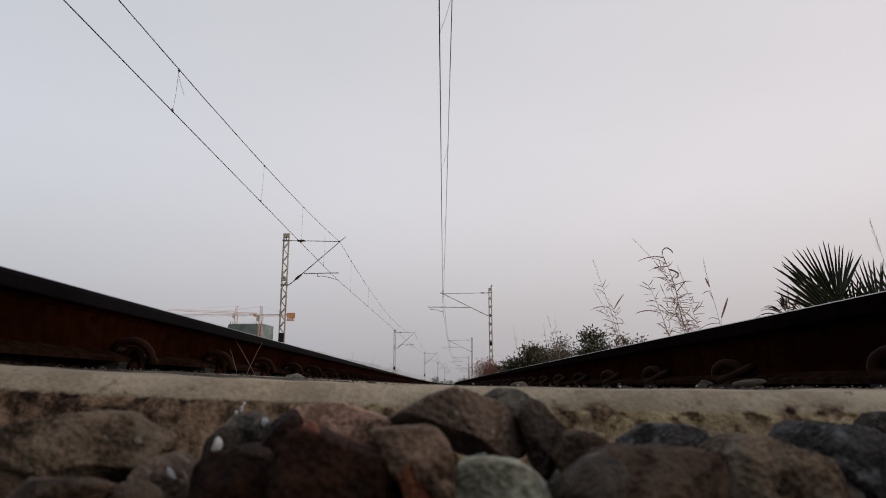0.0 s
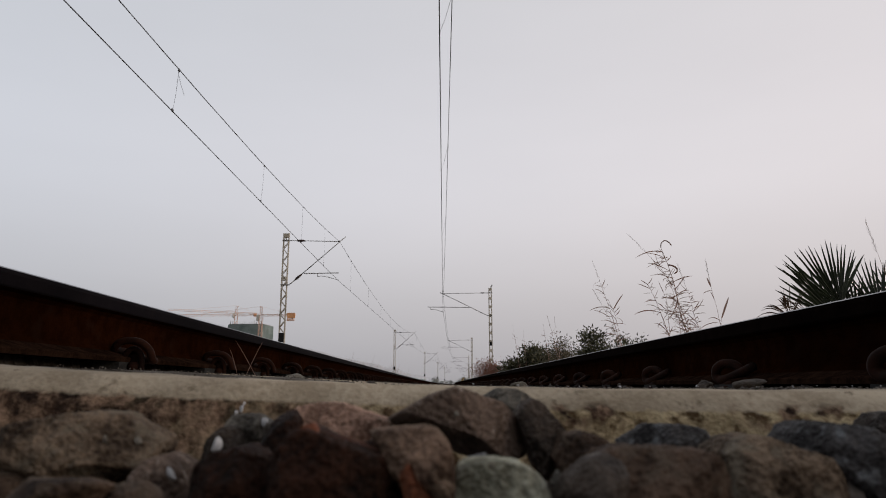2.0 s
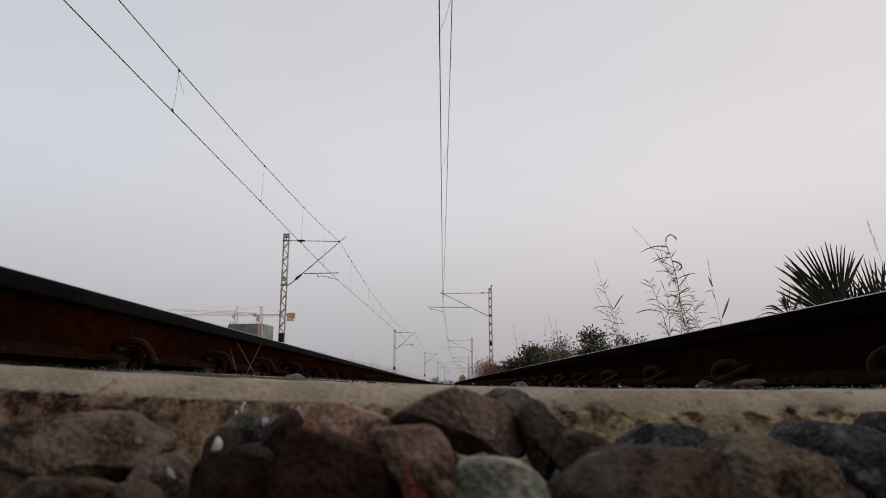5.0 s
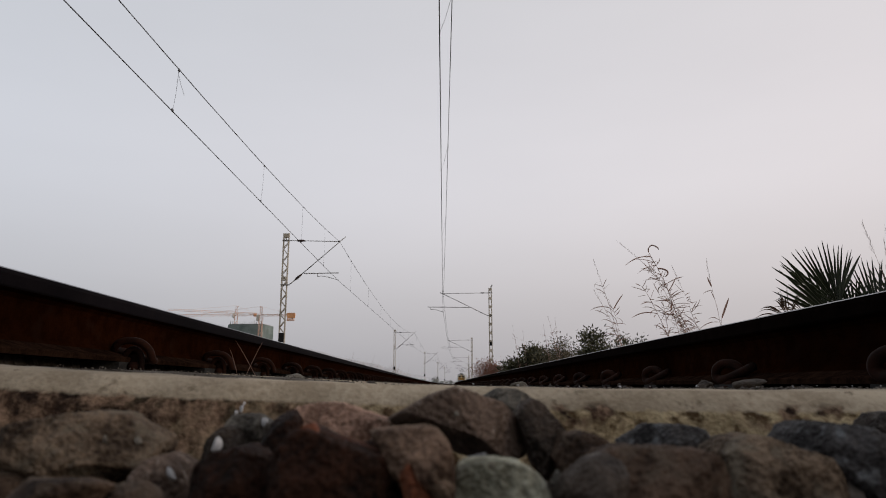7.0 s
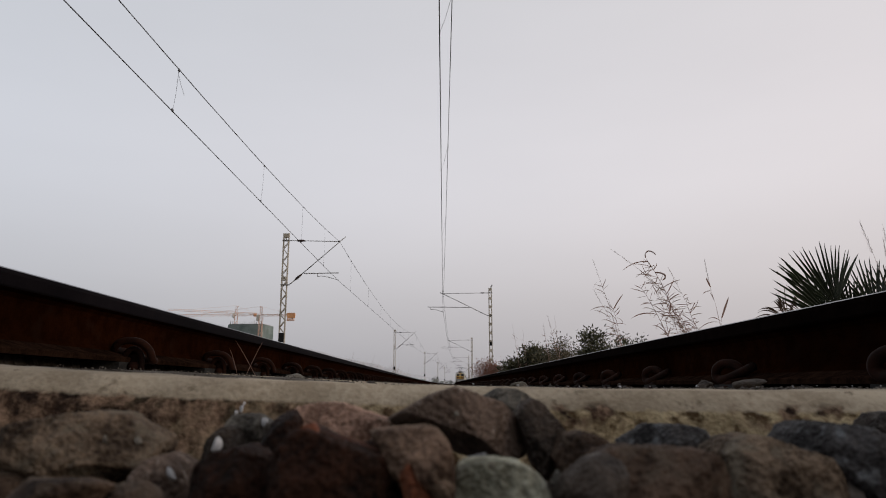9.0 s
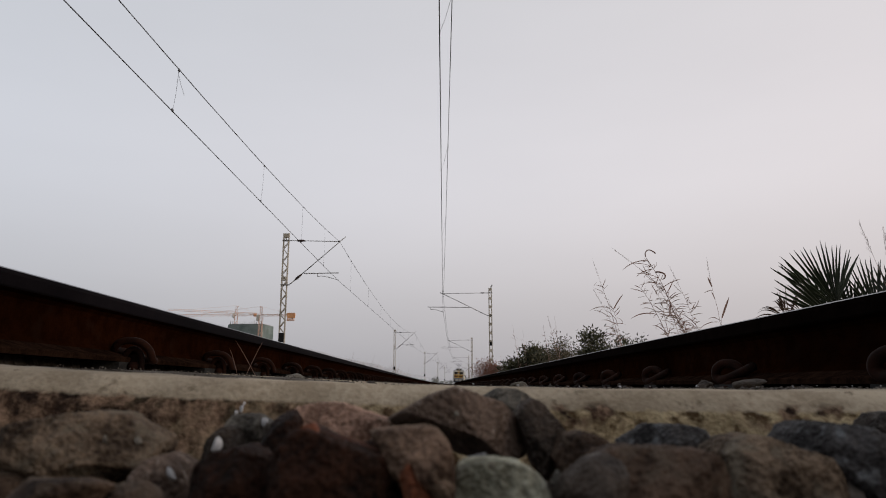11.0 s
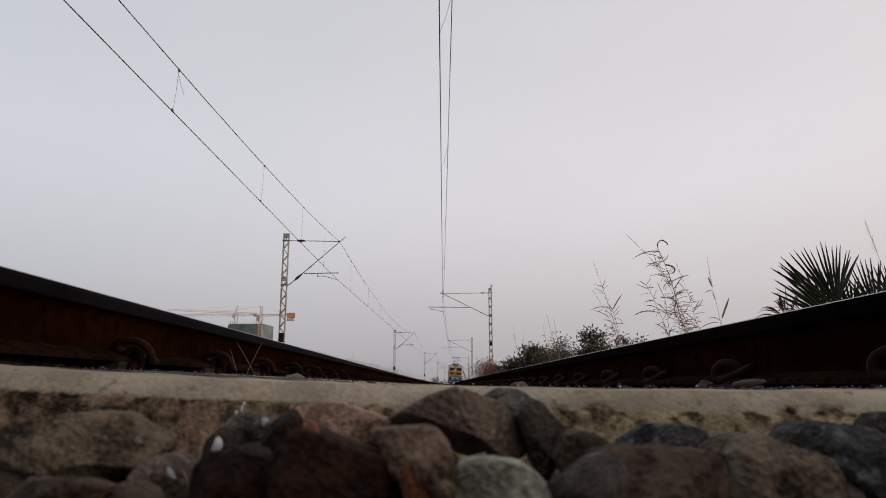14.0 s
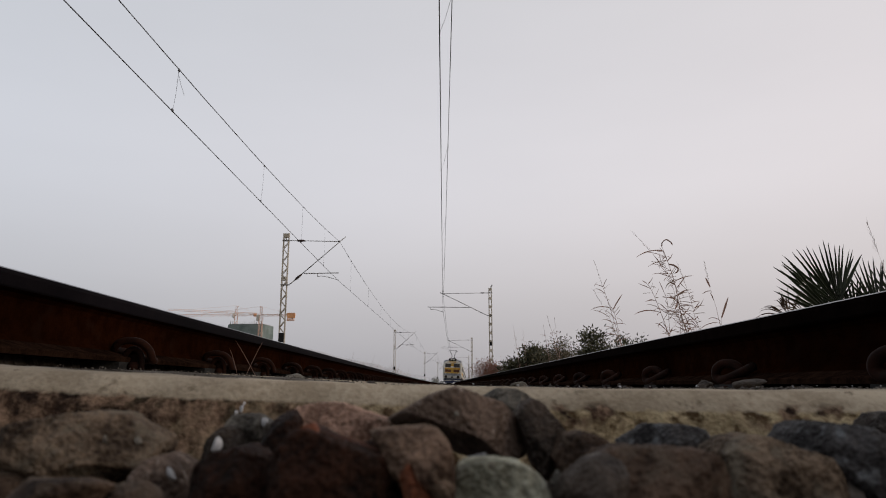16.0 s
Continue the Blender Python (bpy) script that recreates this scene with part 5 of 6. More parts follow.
rng = random.Random(77)
grass_patch("dry_grass", [(cx(y) + 2.75 + rng.uniform(-0.3, 1.8), y, 0.3, 0.25, 16, rng.uniform(0.7, 1.15)) for y in [2.5 + k * 0.45 for k in range(110)]], "straw",
            "dry straw-coloured grass along the track shoulder", 5)
grass_patch("green_weeds", [(cx(y) + 3.0 + rng.uniform(-0.3, 1.5), y, 0.3, 0.3, 12, rng.uniform(0.5, 0.95)) for y in [3.0 + k * 0.9 for k in range(60)]], "leaf",
            "low green weeds along the track shoulder", 6, 0.012)
grass_patch("tall_far_grass", [(cx(y) - 9.6 + rng.uniform(-2.5, 1.0), y, 0.1, 0.7, 14, rng.uniform(2.6, 4.2)) for y in [60 + k * 1.6 for k in range(60)]], "straw",
            "tall pale dry grass beyond the neighbouring track", 7, 0.03)


def far_trees():
    """A low wood where the line runs out of sight, with haze put into its leaf colour."""
    rng = random.Random(8)
    bm = bmesh.new()
    for k in range(130):
        y = 620 + rng.uniform(0, 260)
        x = cx(y) - 60 + rng.uniform(-160, 160)
        h = rng.uniform(4.5, 9)
        tube(bm, [(x, y, 0), (x + rng.uniform(-0.5, 0.5), y, h * 0.6)], [0.25, 0.1], 5)
        for j in range(70):
            p = Vector((x + rng.gauss(0, h * 0.2), y + rng.gauss(0, h * 0.2), h * (0.62 + rng.gauss(0, 0.17))))
            s = rng.uniform(0.5, 1.1)
            d = Vector((rng.gauss(0, 1), rng.gauss(0, 1), rng.gauss(0, 1))).normalized() * s
            e = d.orthogonal().normalized() * s * 0.6
            bm.faces.new([bm.verts.new(q) for q in (p - d, p + e, p + d, p - e)])
    tagged(part("far_woods", bm, M["far_tree"]), "far row of trees painted grey green for haze", "trees", kind="stuff")


far_trees()


def far_ridge():
    """A faint wooded ridge at the end of the plain, coloured pale in place of haze."""
    bm = bmesh.new()
    rows = [[], []]
    for k in range(121):
        x = -1100 + k * 13.0
        h = max(6, min(75, 12 - 0.23 * x)) + 4 * noise.noise(Vector((x * 0.012, 0, 0))) + 3 * noise.noise(Vector((x * 0.04, 3, 0))) + 1.5 * noise.noise(Vector((x * 0.11, 5, 0)))
        rows[0].append(bm.verts.new((x, 1380, -1)))
        rows[1].append(bm.verts.new((x, 1420, max(2, h))))
    for j in range(120):
        bm.faces.new((rows[0][j], rows[0][j + 1], rows[1][j + 1], rows[1][j]))
    tagged(part("backdrop", bm, M["ridge"]), "faint wooded ridge painted grey for haze", "ridge", kind="structure")


far_ridge()


# two dry straws that stand between the rails
for k, (x, y, z, dx, h, bx) in enumerate(((-0.457, 1.55, 1.022, -0.024, 0.062, 0.004), (-0.452, 1.6, 1.021, 0.036, 0.078, -0.003), (-0.470, 1.75, 1.024, -0.058, 0.09, 0.004))):
    bm = blade(bmesh.new(), (0, 0, 0), (dx, 0, h), (bx, 0, 0), 0.0017, 5)
    tagged(part("dry_straw", bm, M["straw_dark"], m=pose(x, y, z)), "single dry grass straw standing in the ballast", "straw", "straws in the ballast")


# ---- ballast stones ----
def roughen(p, d, rough, off):
    """The skin of a broken stone: bumps and chips at four sizes."""
    return p + d * rough * (1.6 * noise.noise(p * 2.2 + off) + 1.2 * noise.noise(p * 5 + off) + 0.7 * noise.noise(p * 11 + off) + 0.35 * noise.noise(p * 24 + off))


def stone_bmesh(seed, sub, cuts=13, rough=0.03, size=(1, 1, 1)):
    """A crushed stone: a ball cut flat by planes, with a rough skin, brought to its size."""
    rng = random.Random(seed)
    bm = bmesh.new()
    bmesh.ops.create_icosphere(bm, subdivisions=sub, radius=1.0)
    planes = [(Vector((rng.gauss(0, 1), rng.gauss(0, 1), rng.gauss(0, 1))).normalized(), rng.uniform(0.36, 0.72)) for k in range(cuts)]
    off = Vector((seed * 3.1, seed * 1.7, 0))
    for v in bm.verts:
        d = v.co.normalized()
        v.co = roughen(d * min([1.0] + [o / d.dot(n) for n, o in planes if d.dot(n) > 0.05]), d, rough, off)
    xs = [[v.co[i] for v in bm.verts] for i in range(3)]
    lo, hi = [min(a) for a in xs], [max(a) for a in xs]
    for v in bm.verts:
        v.co = Vector([(v.co[i] - (lo[i] + hi[i]) / 2) / (hi[i] - lo[i]) * size[i] for i in range(3)])
    return bm


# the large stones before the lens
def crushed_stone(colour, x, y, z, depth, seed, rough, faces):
    """One large broken stone: its middle (z over the lens), half its depth in mm, and the planes that cut it:
    the turn of each in degrees from level, its lean towards the lens (0: fitted to the outline from the lens), and its
    distance from the middle in mm."""
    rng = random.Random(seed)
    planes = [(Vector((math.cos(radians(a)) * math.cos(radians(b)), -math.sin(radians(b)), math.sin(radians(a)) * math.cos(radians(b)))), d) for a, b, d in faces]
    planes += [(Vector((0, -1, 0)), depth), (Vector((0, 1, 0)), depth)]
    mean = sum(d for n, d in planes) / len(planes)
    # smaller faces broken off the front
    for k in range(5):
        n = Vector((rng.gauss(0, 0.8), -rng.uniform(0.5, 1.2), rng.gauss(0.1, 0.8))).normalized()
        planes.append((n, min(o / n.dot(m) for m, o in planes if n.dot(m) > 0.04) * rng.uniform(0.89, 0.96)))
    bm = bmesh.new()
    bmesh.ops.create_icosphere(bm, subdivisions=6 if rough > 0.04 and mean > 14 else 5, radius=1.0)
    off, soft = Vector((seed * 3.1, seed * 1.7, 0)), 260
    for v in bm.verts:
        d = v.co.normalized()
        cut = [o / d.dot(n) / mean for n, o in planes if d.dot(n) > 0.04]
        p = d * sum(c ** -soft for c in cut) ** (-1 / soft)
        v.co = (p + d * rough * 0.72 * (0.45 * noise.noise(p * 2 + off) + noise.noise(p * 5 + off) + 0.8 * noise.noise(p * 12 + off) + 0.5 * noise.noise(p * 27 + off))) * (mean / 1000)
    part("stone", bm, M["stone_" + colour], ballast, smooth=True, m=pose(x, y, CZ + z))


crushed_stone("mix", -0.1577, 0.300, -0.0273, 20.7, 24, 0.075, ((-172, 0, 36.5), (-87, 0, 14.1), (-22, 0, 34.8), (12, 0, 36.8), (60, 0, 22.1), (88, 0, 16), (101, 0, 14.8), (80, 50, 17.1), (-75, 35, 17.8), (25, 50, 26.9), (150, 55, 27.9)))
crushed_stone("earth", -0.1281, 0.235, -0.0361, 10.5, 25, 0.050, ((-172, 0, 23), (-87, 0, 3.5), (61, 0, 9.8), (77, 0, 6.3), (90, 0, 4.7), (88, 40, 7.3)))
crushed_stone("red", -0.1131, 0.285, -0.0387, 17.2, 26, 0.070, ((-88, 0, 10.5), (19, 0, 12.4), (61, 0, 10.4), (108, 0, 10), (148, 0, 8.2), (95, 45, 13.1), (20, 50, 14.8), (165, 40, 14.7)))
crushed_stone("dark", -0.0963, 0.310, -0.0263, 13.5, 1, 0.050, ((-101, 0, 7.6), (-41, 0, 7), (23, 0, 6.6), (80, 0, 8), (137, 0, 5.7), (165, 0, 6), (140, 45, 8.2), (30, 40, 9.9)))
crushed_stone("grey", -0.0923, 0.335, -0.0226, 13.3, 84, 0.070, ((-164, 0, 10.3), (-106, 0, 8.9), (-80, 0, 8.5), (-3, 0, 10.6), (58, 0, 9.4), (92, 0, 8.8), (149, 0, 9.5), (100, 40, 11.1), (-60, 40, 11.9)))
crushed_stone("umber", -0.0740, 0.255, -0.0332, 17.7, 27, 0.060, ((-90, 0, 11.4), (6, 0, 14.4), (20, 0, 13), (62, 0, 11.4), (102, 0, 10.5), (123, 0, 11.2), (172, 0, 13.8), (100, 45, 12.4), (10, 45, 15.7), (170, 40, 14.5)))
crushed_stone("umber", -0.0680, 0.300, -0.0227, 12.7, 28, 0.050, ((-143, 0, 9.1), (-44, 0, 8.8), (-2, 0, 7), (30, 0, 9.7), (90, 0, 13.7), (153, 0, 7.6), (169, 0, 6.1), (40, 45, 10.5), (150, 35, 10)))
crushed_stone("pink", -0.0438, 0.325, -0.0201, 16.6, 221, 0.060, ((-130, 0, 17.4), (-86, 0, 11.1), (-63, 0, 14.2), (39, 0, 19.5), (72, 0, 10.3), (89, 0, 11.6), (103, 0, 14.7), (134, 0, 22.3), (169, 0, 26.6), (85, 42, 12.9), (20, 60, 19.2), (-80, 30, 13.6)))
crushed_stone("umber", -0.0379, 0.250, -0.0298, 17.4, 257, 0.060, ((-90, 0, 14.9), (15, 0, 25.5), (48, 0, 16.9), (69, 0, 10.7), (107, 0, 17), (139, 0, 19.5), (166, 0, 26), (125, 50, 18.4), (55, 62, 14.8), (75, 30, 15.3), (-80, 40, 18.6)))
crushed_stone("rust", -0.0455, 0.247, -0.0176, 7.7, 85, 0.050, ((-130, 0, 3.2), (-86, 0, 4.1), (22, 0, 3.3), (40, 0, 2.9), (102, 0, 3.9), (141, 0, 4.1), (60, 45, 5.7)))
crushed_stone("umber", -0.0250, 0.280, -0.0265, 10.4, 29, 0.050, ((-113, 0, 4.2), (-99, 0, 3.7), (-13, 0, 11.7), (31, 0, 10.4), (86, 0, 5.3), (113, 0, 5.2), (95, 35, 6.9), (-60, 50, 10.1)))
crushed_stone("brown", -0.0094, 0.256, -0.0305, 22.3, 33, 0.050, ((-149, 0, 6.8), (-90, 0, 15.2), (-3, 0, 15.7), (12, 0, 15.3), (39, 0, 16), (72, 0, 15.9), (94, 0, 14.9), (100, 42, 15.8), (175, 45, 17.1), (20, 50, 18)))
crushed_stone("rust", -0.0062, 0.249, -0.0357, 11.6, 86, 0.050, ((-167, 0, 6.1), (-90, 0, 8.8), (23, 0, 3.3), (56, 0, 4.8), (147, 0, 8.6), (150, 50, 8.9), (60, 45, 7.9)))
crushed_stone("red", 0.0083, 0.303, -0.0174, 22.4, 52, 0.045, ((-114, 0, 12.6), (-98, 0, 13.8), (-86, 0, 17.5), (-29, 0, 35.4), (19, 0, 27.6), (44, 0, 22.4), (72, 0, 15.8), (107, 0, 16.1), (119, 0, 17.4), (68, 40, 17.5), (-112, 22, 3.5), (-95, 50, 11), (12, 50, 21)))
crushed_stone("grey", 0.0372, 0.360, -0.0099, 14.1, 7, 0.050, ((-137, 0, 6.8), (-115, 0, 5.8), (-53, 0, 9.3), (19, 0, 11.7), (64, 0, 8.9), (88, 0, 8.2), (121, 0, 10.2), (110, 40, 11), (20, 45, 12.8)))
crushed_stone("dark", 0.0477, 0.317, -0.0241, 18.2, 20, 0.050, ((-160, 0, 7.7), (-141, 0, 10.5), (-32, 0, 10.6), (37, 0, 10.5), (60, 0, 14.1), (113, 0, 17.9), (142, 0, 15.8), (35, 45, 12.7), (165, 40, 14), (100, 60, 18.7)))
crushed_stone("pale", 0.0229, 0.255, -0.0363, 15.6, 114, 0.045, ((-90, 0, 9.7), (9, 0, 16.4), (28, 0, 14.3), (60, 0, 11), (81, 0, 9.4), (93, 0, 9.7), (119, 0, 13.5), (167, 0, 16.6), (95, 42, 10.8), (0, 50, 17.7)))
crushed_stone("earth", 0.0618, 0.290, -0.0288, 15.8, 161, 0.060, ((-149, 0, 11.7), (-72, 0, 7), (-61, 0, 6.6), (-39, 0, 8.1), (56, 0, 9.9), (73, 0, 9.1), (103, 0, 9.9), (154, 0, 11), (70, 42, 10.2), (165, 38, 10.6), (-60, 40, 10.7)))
# dark stone added in the gap, standing in for its black shade
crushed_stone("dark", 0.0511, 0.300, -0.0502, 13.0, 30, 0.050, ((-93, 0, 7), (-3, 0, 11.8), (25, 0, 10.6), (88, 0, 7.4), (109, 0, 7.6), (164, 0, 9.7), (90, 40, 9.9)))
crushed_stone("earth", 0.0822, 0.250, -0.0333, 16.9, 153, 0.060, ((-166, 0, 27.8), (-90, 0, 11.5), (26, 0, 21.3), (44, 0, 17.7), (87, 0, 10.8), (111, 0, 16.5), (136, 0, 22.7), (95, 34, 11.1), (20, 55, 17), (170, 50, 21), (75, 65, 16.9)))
# dark stone added to darken the left end of the stone listed above
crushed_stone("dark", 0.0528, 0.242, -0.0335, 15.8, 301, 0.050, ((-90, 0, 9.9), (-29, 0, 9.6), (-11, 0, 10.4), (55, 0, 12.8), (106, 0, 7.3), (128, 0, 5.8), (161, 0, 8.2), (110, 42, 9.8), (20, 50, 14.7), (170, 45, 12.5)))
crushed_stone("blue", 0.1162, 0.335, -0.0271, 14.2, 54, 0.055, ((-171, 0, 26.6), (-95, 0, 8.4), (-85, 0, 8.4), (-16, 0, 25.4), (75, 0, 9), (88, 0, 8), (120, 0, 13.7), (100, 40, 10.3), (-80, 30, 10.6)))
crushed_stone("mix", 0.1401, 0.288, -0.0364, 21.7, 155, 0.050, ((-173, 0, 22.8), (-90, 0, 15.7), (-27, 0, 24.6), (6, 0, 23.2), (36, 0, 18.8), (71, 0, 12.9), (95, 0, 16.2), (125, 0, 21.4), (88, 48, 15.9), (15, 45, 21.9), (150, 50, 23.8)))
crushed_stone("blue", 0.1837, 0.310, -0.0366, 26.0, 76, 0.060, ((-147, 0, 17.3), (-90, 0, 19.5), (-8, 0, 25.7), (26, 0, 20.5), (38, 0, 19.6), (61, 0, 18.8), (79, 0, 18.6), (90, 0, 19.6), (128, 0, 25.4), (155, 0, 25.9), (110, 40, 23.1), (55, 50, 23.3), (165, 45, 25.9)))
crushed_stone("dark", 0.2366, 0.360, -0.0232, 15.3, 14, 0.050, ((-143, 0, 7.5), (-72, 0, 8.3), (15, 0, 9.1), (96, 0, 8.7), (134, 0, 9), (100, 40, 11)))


def chip(x, y, z, w, h, seed, turn=20, colour="quartz"):
    """A chip of white quartz in a stone's face."""
    part("quartz_chip", stone_bmesh(seed, 3, 8, 0.06, (w, w * 0.7, h)), M[colour], ballast, "bright white quartz chip" if colour == "quartz" else "pale chip in the stone", True, pose(x, y, z, 0, turn, 0))


chip(-0.0942, 0.2970, 0.9749, 0.0042, 0.0070, 80, 22)
chip(-0.1224, 0.4275, 0.9855, 0.0030, 0.0044, 81, 25)
chip(-0.1254, 0.4275, 0.9831, 0.0026, 0.0030, 82, 10)
chip(-0.1218, 0.4310, 0.9885, 0.0022, 0.0026, 83, 0)
chip(-0.0805, 0.3200, 0.9830, 0.0034, 0.0042, 84, 15)
chip(-0.1020, 0.2680, 0.9669, 0.0034, 0.0056, 85, -10)
chip(-0.1230, 0.2850, 0.9777, 0.0026, 0.0034, 86, -30, "fleck")
chip(-0.1352, 0.2820, 0.9784, 0.0022, 0.0034, 87, -20, "fleck")
chip(0.0184, 0.2430, 0.9725, 0.0026, 0.0016, 88, 10, "fleck")
chip(0.0078, 0.2860, 0.9884, 0.0020, 0.0018, 89, 0, "fleck")
chip(-0.1694, 0.2880, 0.9836, 0.0024, 0.0018, 90, 0, "fleck")
chip(-0.1618, 0.2810, 0.9741, 0.0040, 0.0016, 91, -8, "fleck")
chip(0.1411, 0.2740, 0.9670, 0.0026, 0.0014, 92, 0, "fleck")
chip(-0.1062, 0.2620, 0.9620, 0.0022, 0.0032, 93, 15, "fleck")

KINDS = ("earth", "grey", "dark", "mix", "umber", "blue", "dark", "earth")
small = {}
for i, c in enumerate(("earth", "grey", "dark", "mix", "umber", "blue")):
    for k in range(2):
        small[c, k] = mesh_of(stone_bmesh(100 + k * 7 + i, 3, 12, 0.03, (0.045, 0.038, 0.031)), M["stone_" + c], True, "stone")
rng = random.Random(21)
yy = -0.05
while yy < 0.41:
    xx = -0.62
    while xx < 0.62:
        x, y = xx + rng.uniform(-0.012, 0.012), yy + rng.uniform(-0.012, 0.012)
        s = rng.uniform(0.034, 0.056)
        near = math.hypot(x, y) < 0.1
        if not near:
            z = CZ - 0.06 - 0.03 * x - (0.012 if y < 0.24 else 0) + rng.uniform(-0.006, 0.006)
            part("stone", small[rng.choice(KINDS), rng.randrange(2)], None, ballast,
                 m=pose(x, y, z, rng.uniform(0, 360), rng.uniform(0, 360), rng.uniform(0, 360)) @ Matrix.Scale(s / 0.045, 4))
        xx += 0.043
    yy += 0.042


def loose_ballast(n, material, seed, label):
    """All the other stones, joined: between the sleepers and on the shoulders."""
    rng = np.random.default_rng(seed)
    kinds = []
    for k in range(5):
        bm = stone_bmesh(300 + seed * 10 + k, 2, 10, 0.03)
        bm.verts.index_update()
        kinds.append((np.array([v.co[:] for v in bm.verts]), np.array([[v.index for v in f.verts] for f in bm.faces])))
        bm.free()
    vs, fs, at = [], [], 0
    for i in range(n):
        y = -2.5 + 16.5 * rng.random() ** 1.5
        u = rng.uniform(-1.75, 2.6)
        k = (y - FIRST) / PITCH
        if abs(u) < 1.4 and abs(k - round(k)) * PITCH < 0.14:
            continue
        if min(abs(u - 0.874), abs(u + 0.874)) < 0.05 or (abs(u) < 0.66 and -0.08 < y < 0.44):
            continue
        z = bed_z(u) + 0.005
        s = rng.uniform(0.03, 0.062)
        if abs(u) < 0.8 and y > 1.3:
            z = SEAT - u * SA - 0.026 + 0.0175 * min(1, abs(u) / 0.68) ** 2 - s * 0.3 + rng.uniform(-0.004, 0.008)
            s *= 0.8
            z -= 0.05 if u < -0.5 else 0.04 if u < -0.1 else 0.022
        v, f = kinds[rng.integers(5)]
        m = np.array(Euler(tuple(rng.uniform(0, 6.28, 3))).to_matrix())
        vs.append((v * (s, s * 0.85, s * 0.7)) @ m.T + (cx(y) + u, y, z - 0.012 + rng.uniform(-0.01, 0.008)))
        fs.append(f + at)
        at += len(v)
    me = bpy.data.meshes.new("loose_stones")
    me.from_pydata(np.concatenate(vs).tolist(), [], np.concatenate(fs).tolist())
    me.materials.append(material)
    ob = new("loose_stones", me)
    ob.parent = ballast
    tagged(ob, label, "", kind="stuff")


for i, c in enumerate(("mix", "dark", "dark", "earth")):
    loose_ballast(4600, M["stone_" + c], i, "loose crushed stones in the track bed")

def fill_z(u):
    """How high the fine stone lies behind the first sleeper, over the lens."""
    return float(np.interp(u, (-0.75, -0.5, -0.35, -0.12, 0.0, 0.15, 0.3, 0.75), (0.018, 0.0225, 0.0202, 0.009, 0.0022, -0.0032, -0.004, -0.002)))


def grit():
    """Fine broken stone that fills the space behind the first sleeper."""
    rng = np.random.default_rng(5)
    for c in ("ballast", "stone_dark", "ballast"):
        bm = stone_bmesh(500, 1, 6, 0.05)
        bm.verts.index_update()
        v, f = np.array([q.co[:] for q in bm.verts]), np.array([[q.index for q in face.verts] for face in bm.faces])
        bm.free()
        vs, fs = [], []
        for i in range(700):
            y, u = rng.uniform(0.63, 1.08), rng.uniform(-0.62, 0.7)
            s = rng.uniform(0.002, 0.0065) * (0.4 if u < 0.13 else 0.75)
            m = np.array(Euler(tuple(rng.uniform(0, 6.28, 3))).to_matrix())
            vs.append((v * s) @ m.T + (C0 + u, y, CZ + fill_z(u) - 0.002 + rng.uniform(-0.004, 0.002)))
            fs.append(f + i * len(v))
        me = bpy.data.meshes.new("grit")
        me.from_pydata(np.concatenate(vs).tolist(), [], np.concatenate(fs).tolist())
        me.materials.append(M[c])
        ob = new("grit", me)
        ob.parent = ballast
        tagged(ob, "fine broken stone between two sleepers", "", kind="stuff")
    rng = random.Random(9)
    shard = mesh_of(stone_bmesh(501, 2, 6, 0.05, (0.006, 0.004, 0.003)), M["quartz"], False, "quartz_chip")
    for k in range(20):
        u, y = rng.uniform(0.02, 0.66), rng.uniform(0.72, 1.04)
        part("quartz_chip", shard, None, ballast, "small glittering quartz chip", m=pose(C0 + u, y, CZ + fill_z(u) + 0.002, rng.uniform(0, 360), rng.uniform(0, 360), 0) @ Matrix.Scale(rng.uniform(0.25, 0.65), 4))
    bm = bmesh.new()
    grid = [[bm.verts.new((C0 + u, y, CZ + fill_z(u) - (0.003 if u < -0.1 else 0.007) + 0.004 * noise.noise(Vector((u * 30, y * 30, 2))) - (0.05 if k in (0, 12) else 0)))
             for u in [-0.74 + 0.037 * j for j in range(41)]] for k, y in enumerate([0.63 + 0.0375 * k for k in range(13)])]
    for a, c in zip(grid, grid[1:]):
        for j in range(40):
            bm.faces.new((a[j], a[j + 1], c[j + 1], c[j]))
    part("packed_fines", bm, M["ballast"], ballast, "packed dark stone dust between two sleepers", True)


grit()
# single pebbles that lie on the sleepers
for k, (x, y, z, w, h, c) in enumerate(((0.139, 1.17, -0.003, 0.032, 0.019, 'grey'), (0.53, 1.15, 0.0, 0.055, 0.022, 'dark'), (0.455, 1.16, 0.0, 0.03, 0.018, 'dark'), (-0.245, 1.18, 0.012, 0.042, 0.016, 'grey'),
                                        (-0.175, 1.8, 0.006, 0.03, 0.009, 'dark'))):
    tagged(part("pebble", stone_bmesh(60 + k, 3, 12, 0.03, (w, w * 0.8, h)), M["stone_" + c], smooth=True, m=pose(x, y, CZ + z)),
           "small loose pebble lying on a concrete sleeper", "pebble", "pebbles on the sleepers")


# ---- what moves: the train comes nearer, wind moves the reeds and the palm ----
def train_at(t):
    s = 16.0 - t
    return 109.0 + 11.8 * s + 0.43 * s * s


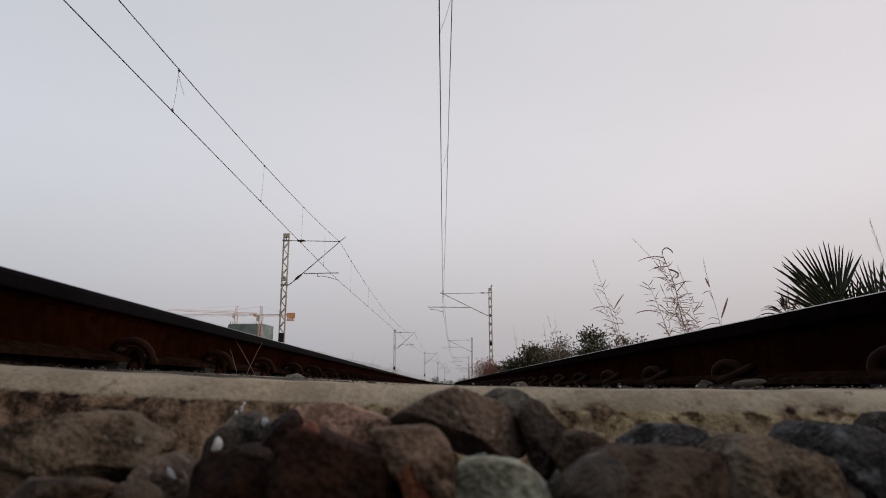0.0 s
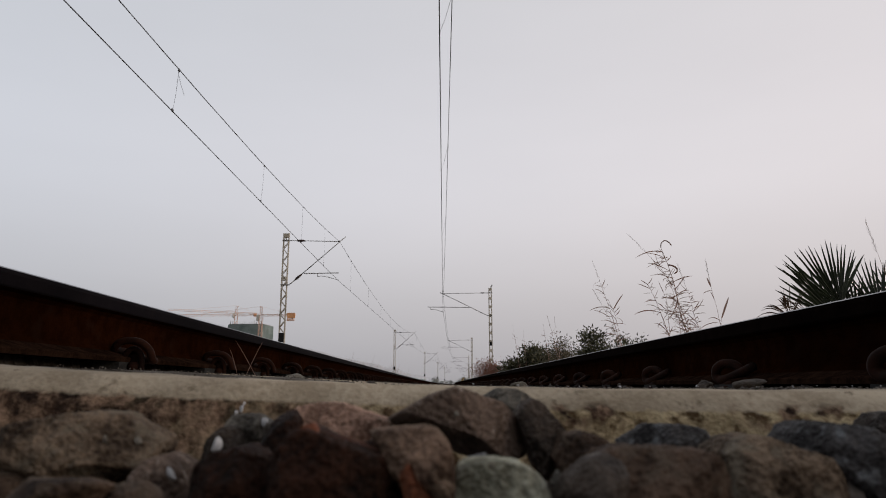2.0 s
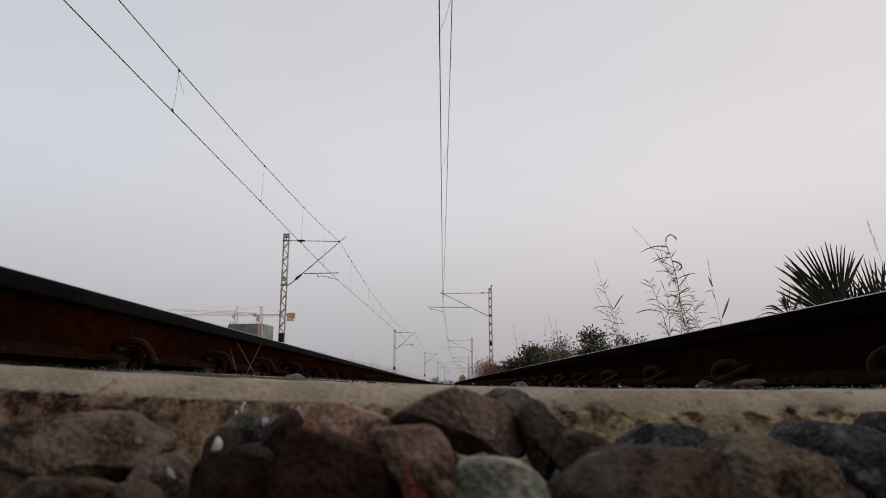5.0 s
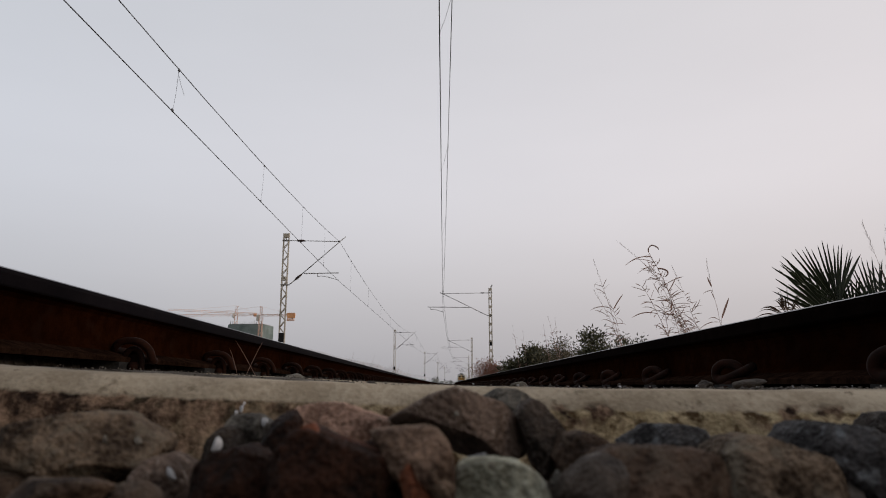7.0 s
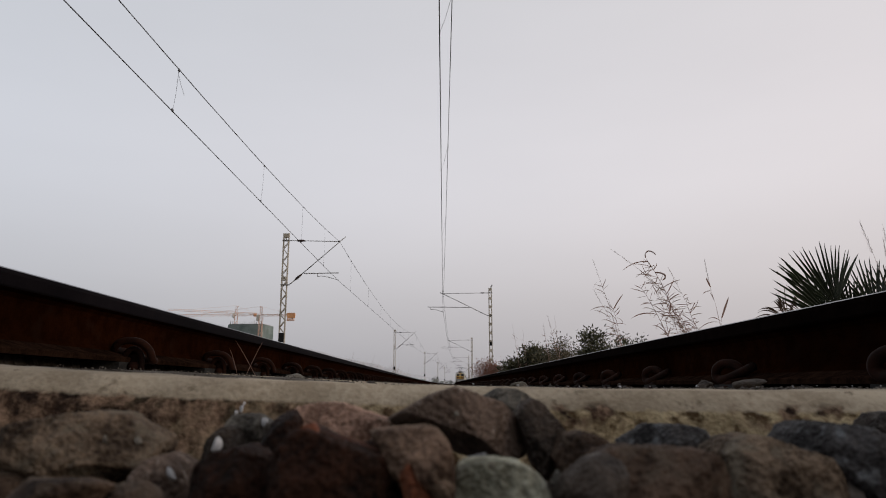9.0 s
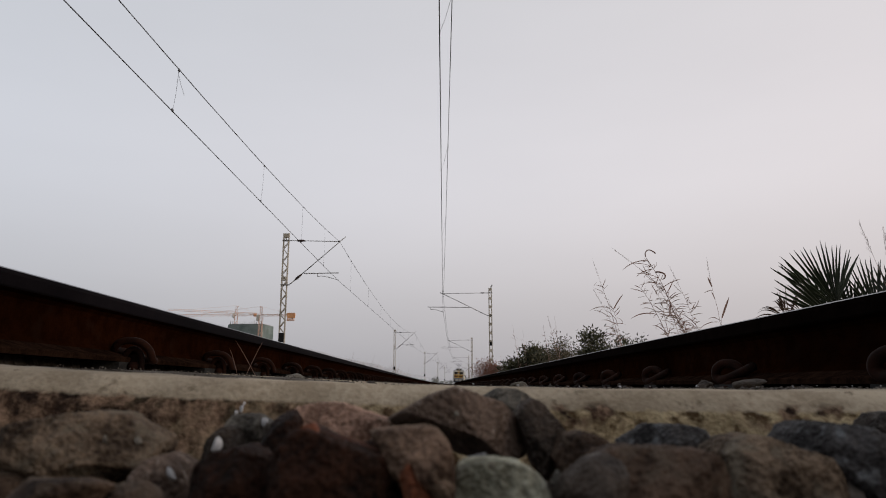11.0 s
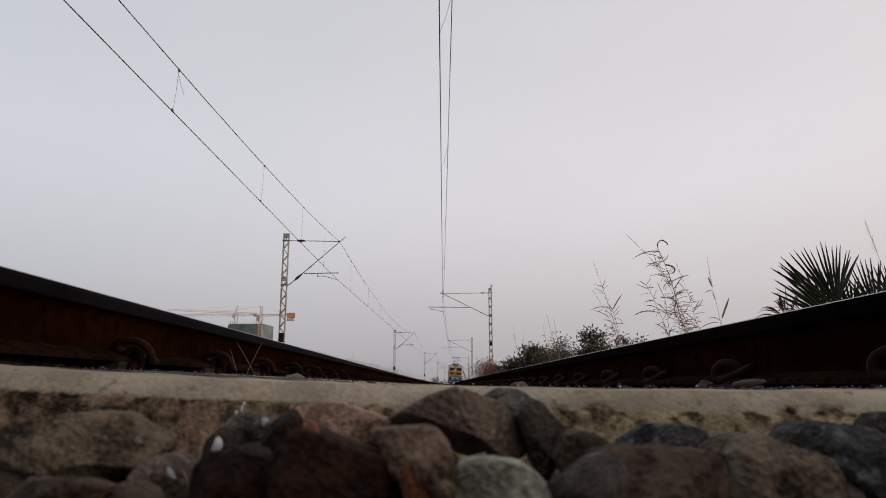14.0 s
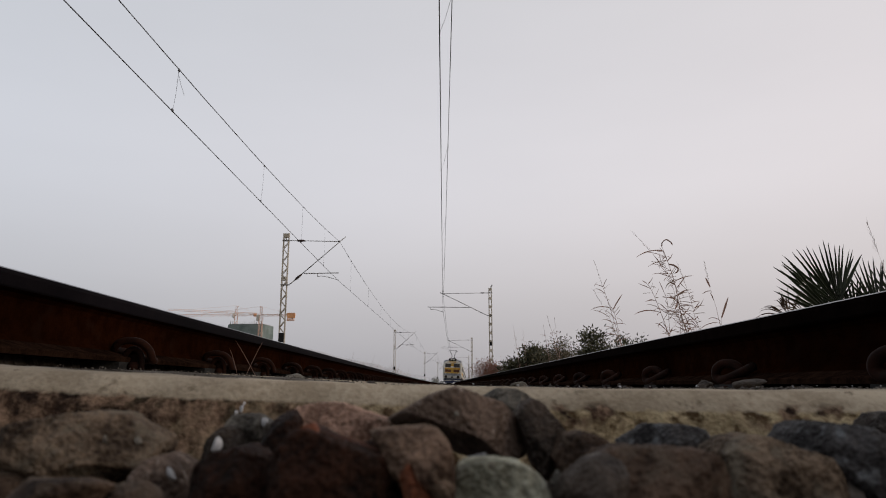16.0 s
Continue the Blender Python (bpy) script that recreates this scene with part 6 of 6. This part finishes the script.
# how far the wind pushes the large clump, the thin stems beside it and the palm, in hundredths of a radian, at times in tenths of a second
CLUMP = ((0, 4.4), (5, 1.5), (10, -1), (15, -3.2), (20, -3), (25, -4.5), (30, -4.5), (35, -1), (40, 0), (47, -1), (56, -6), (65, -12), (70, -12.5), (75, -13), (80, -10), (85, -18), (90, -15), (94, -11),
         (104, -14), (113, -15.5), (115, -15), (120, -9), (125, -6), (130, -2), (135, 0), (140, -6), (145, 6), (150, 13), (155, 0.5), (160, -1))
# how far the large clump bows away, in hundredths of a radian
BOW = ((0, 40), (10, 28), (20, 24), (30, 24), (35, 12), (40, 2), (50, 8), (65, 20), (75, 42), (85, 46), (90, 42), (104, 40), (115, 40), (125, 38), (135, 22), (145, 22), (150, 18), (160, 22))
THIN = ((0, -3.4), (5, -4.2), (10, -1.3), (15, -3.1), (20, -2.1), (25, -1), (30, -1.8), (35, 0), (40, 1), (52, -.6), (65, -1.3), (80, -2.6), (90, -2.6), (102, -1.6), (115, -1.3), (125, -.5), (130, 1.3), (135, -.5),
        (140, -1), (145, -3.1), (150, -6.3), (155, -5), (160, -3.1))
FAN = ((0, 0), (10, .7), (25, 1), (35, 1.4), (40, 1.2), (65, 0), (70, -.5), (80, -.5), (90, -1.7), (115, -1.2), (125, -.7), (130, -.5), (135, -1.7), (140, -1.2), (150, 0), (160, 0))


def sway(table, t):
    """The lean in degrees at t seconds."""
    t = max(0.0, min(160.0, t * 10))
    for (a, p), (b, q) in zip(table, table[1:]):
        if t <= b:
            f = (t - a) / (b - a)
            return math.degrees((p + (q - p) * f * f * (3 - 2 * f)) / 100)


def motions():
    times = [0.5 * k for k in range(33)]
    for k, ob in enumerate([loco] + coaches):
        back = 0.0 if k == 0 else 19.3 + (k - 1) * 22.6
        rows = []
        for t in times:
            y = train_at(t) + back
            p = on_track(0, RAIL_H, y)
            rows.append((t, pose(p.x, p.y, p.z, 0, CANT, heading(y + 8))))
        walk(ob, rows)
    for ob, upper, joint, x, y, z, k in REEDS:
        rng = random.Random(900 + k)
        ph, g = rng.uniform(0, 6.28), rng.uniform(0.9, 1.1)
        rows, bend = [], []
        for t in times:
            back = 0.0
            if k < 8:
                soft = g if k in (0, 1, 4) else 0.6 * g
                a, back = soft * sway(CLUMP, t) + 0.5 * math.sin(t * 4.3 + ph), soft * sway(BOW, t)
            elif k < 10:
                a = 1.5 * g * sway(THIN, t) + 0.3 * math.sin(t * 4.3 + ph)
            elif k < 13:
                a = 0.1 * sway(CLUMP, t) + 0.7 * math.sin(t * 3.3 + ph)
            elif k < 17:
                a = 0.3 * sway(CLUMP, t) + 0.4 * math.sin(t * 2.7 + ph)
            else:
                a = 0.12 * sway(CLUMP, t) + 0.7 * math.sin(t * 3.1 + ph)
            rows.append((t, pose(x, y, z, 0, a * 0.05, 0)))
            bend.append((t, pose(*joint, -back, a, 0)))
        walk(ob, rows)
        walk(upper, bend)
    base = palm.matrix_basis.translation.copy()
    walk(palm, [(t, pose(base.x, base.y, base.z, 0, sway(FAN, t), 0)) for t in times])


motions()
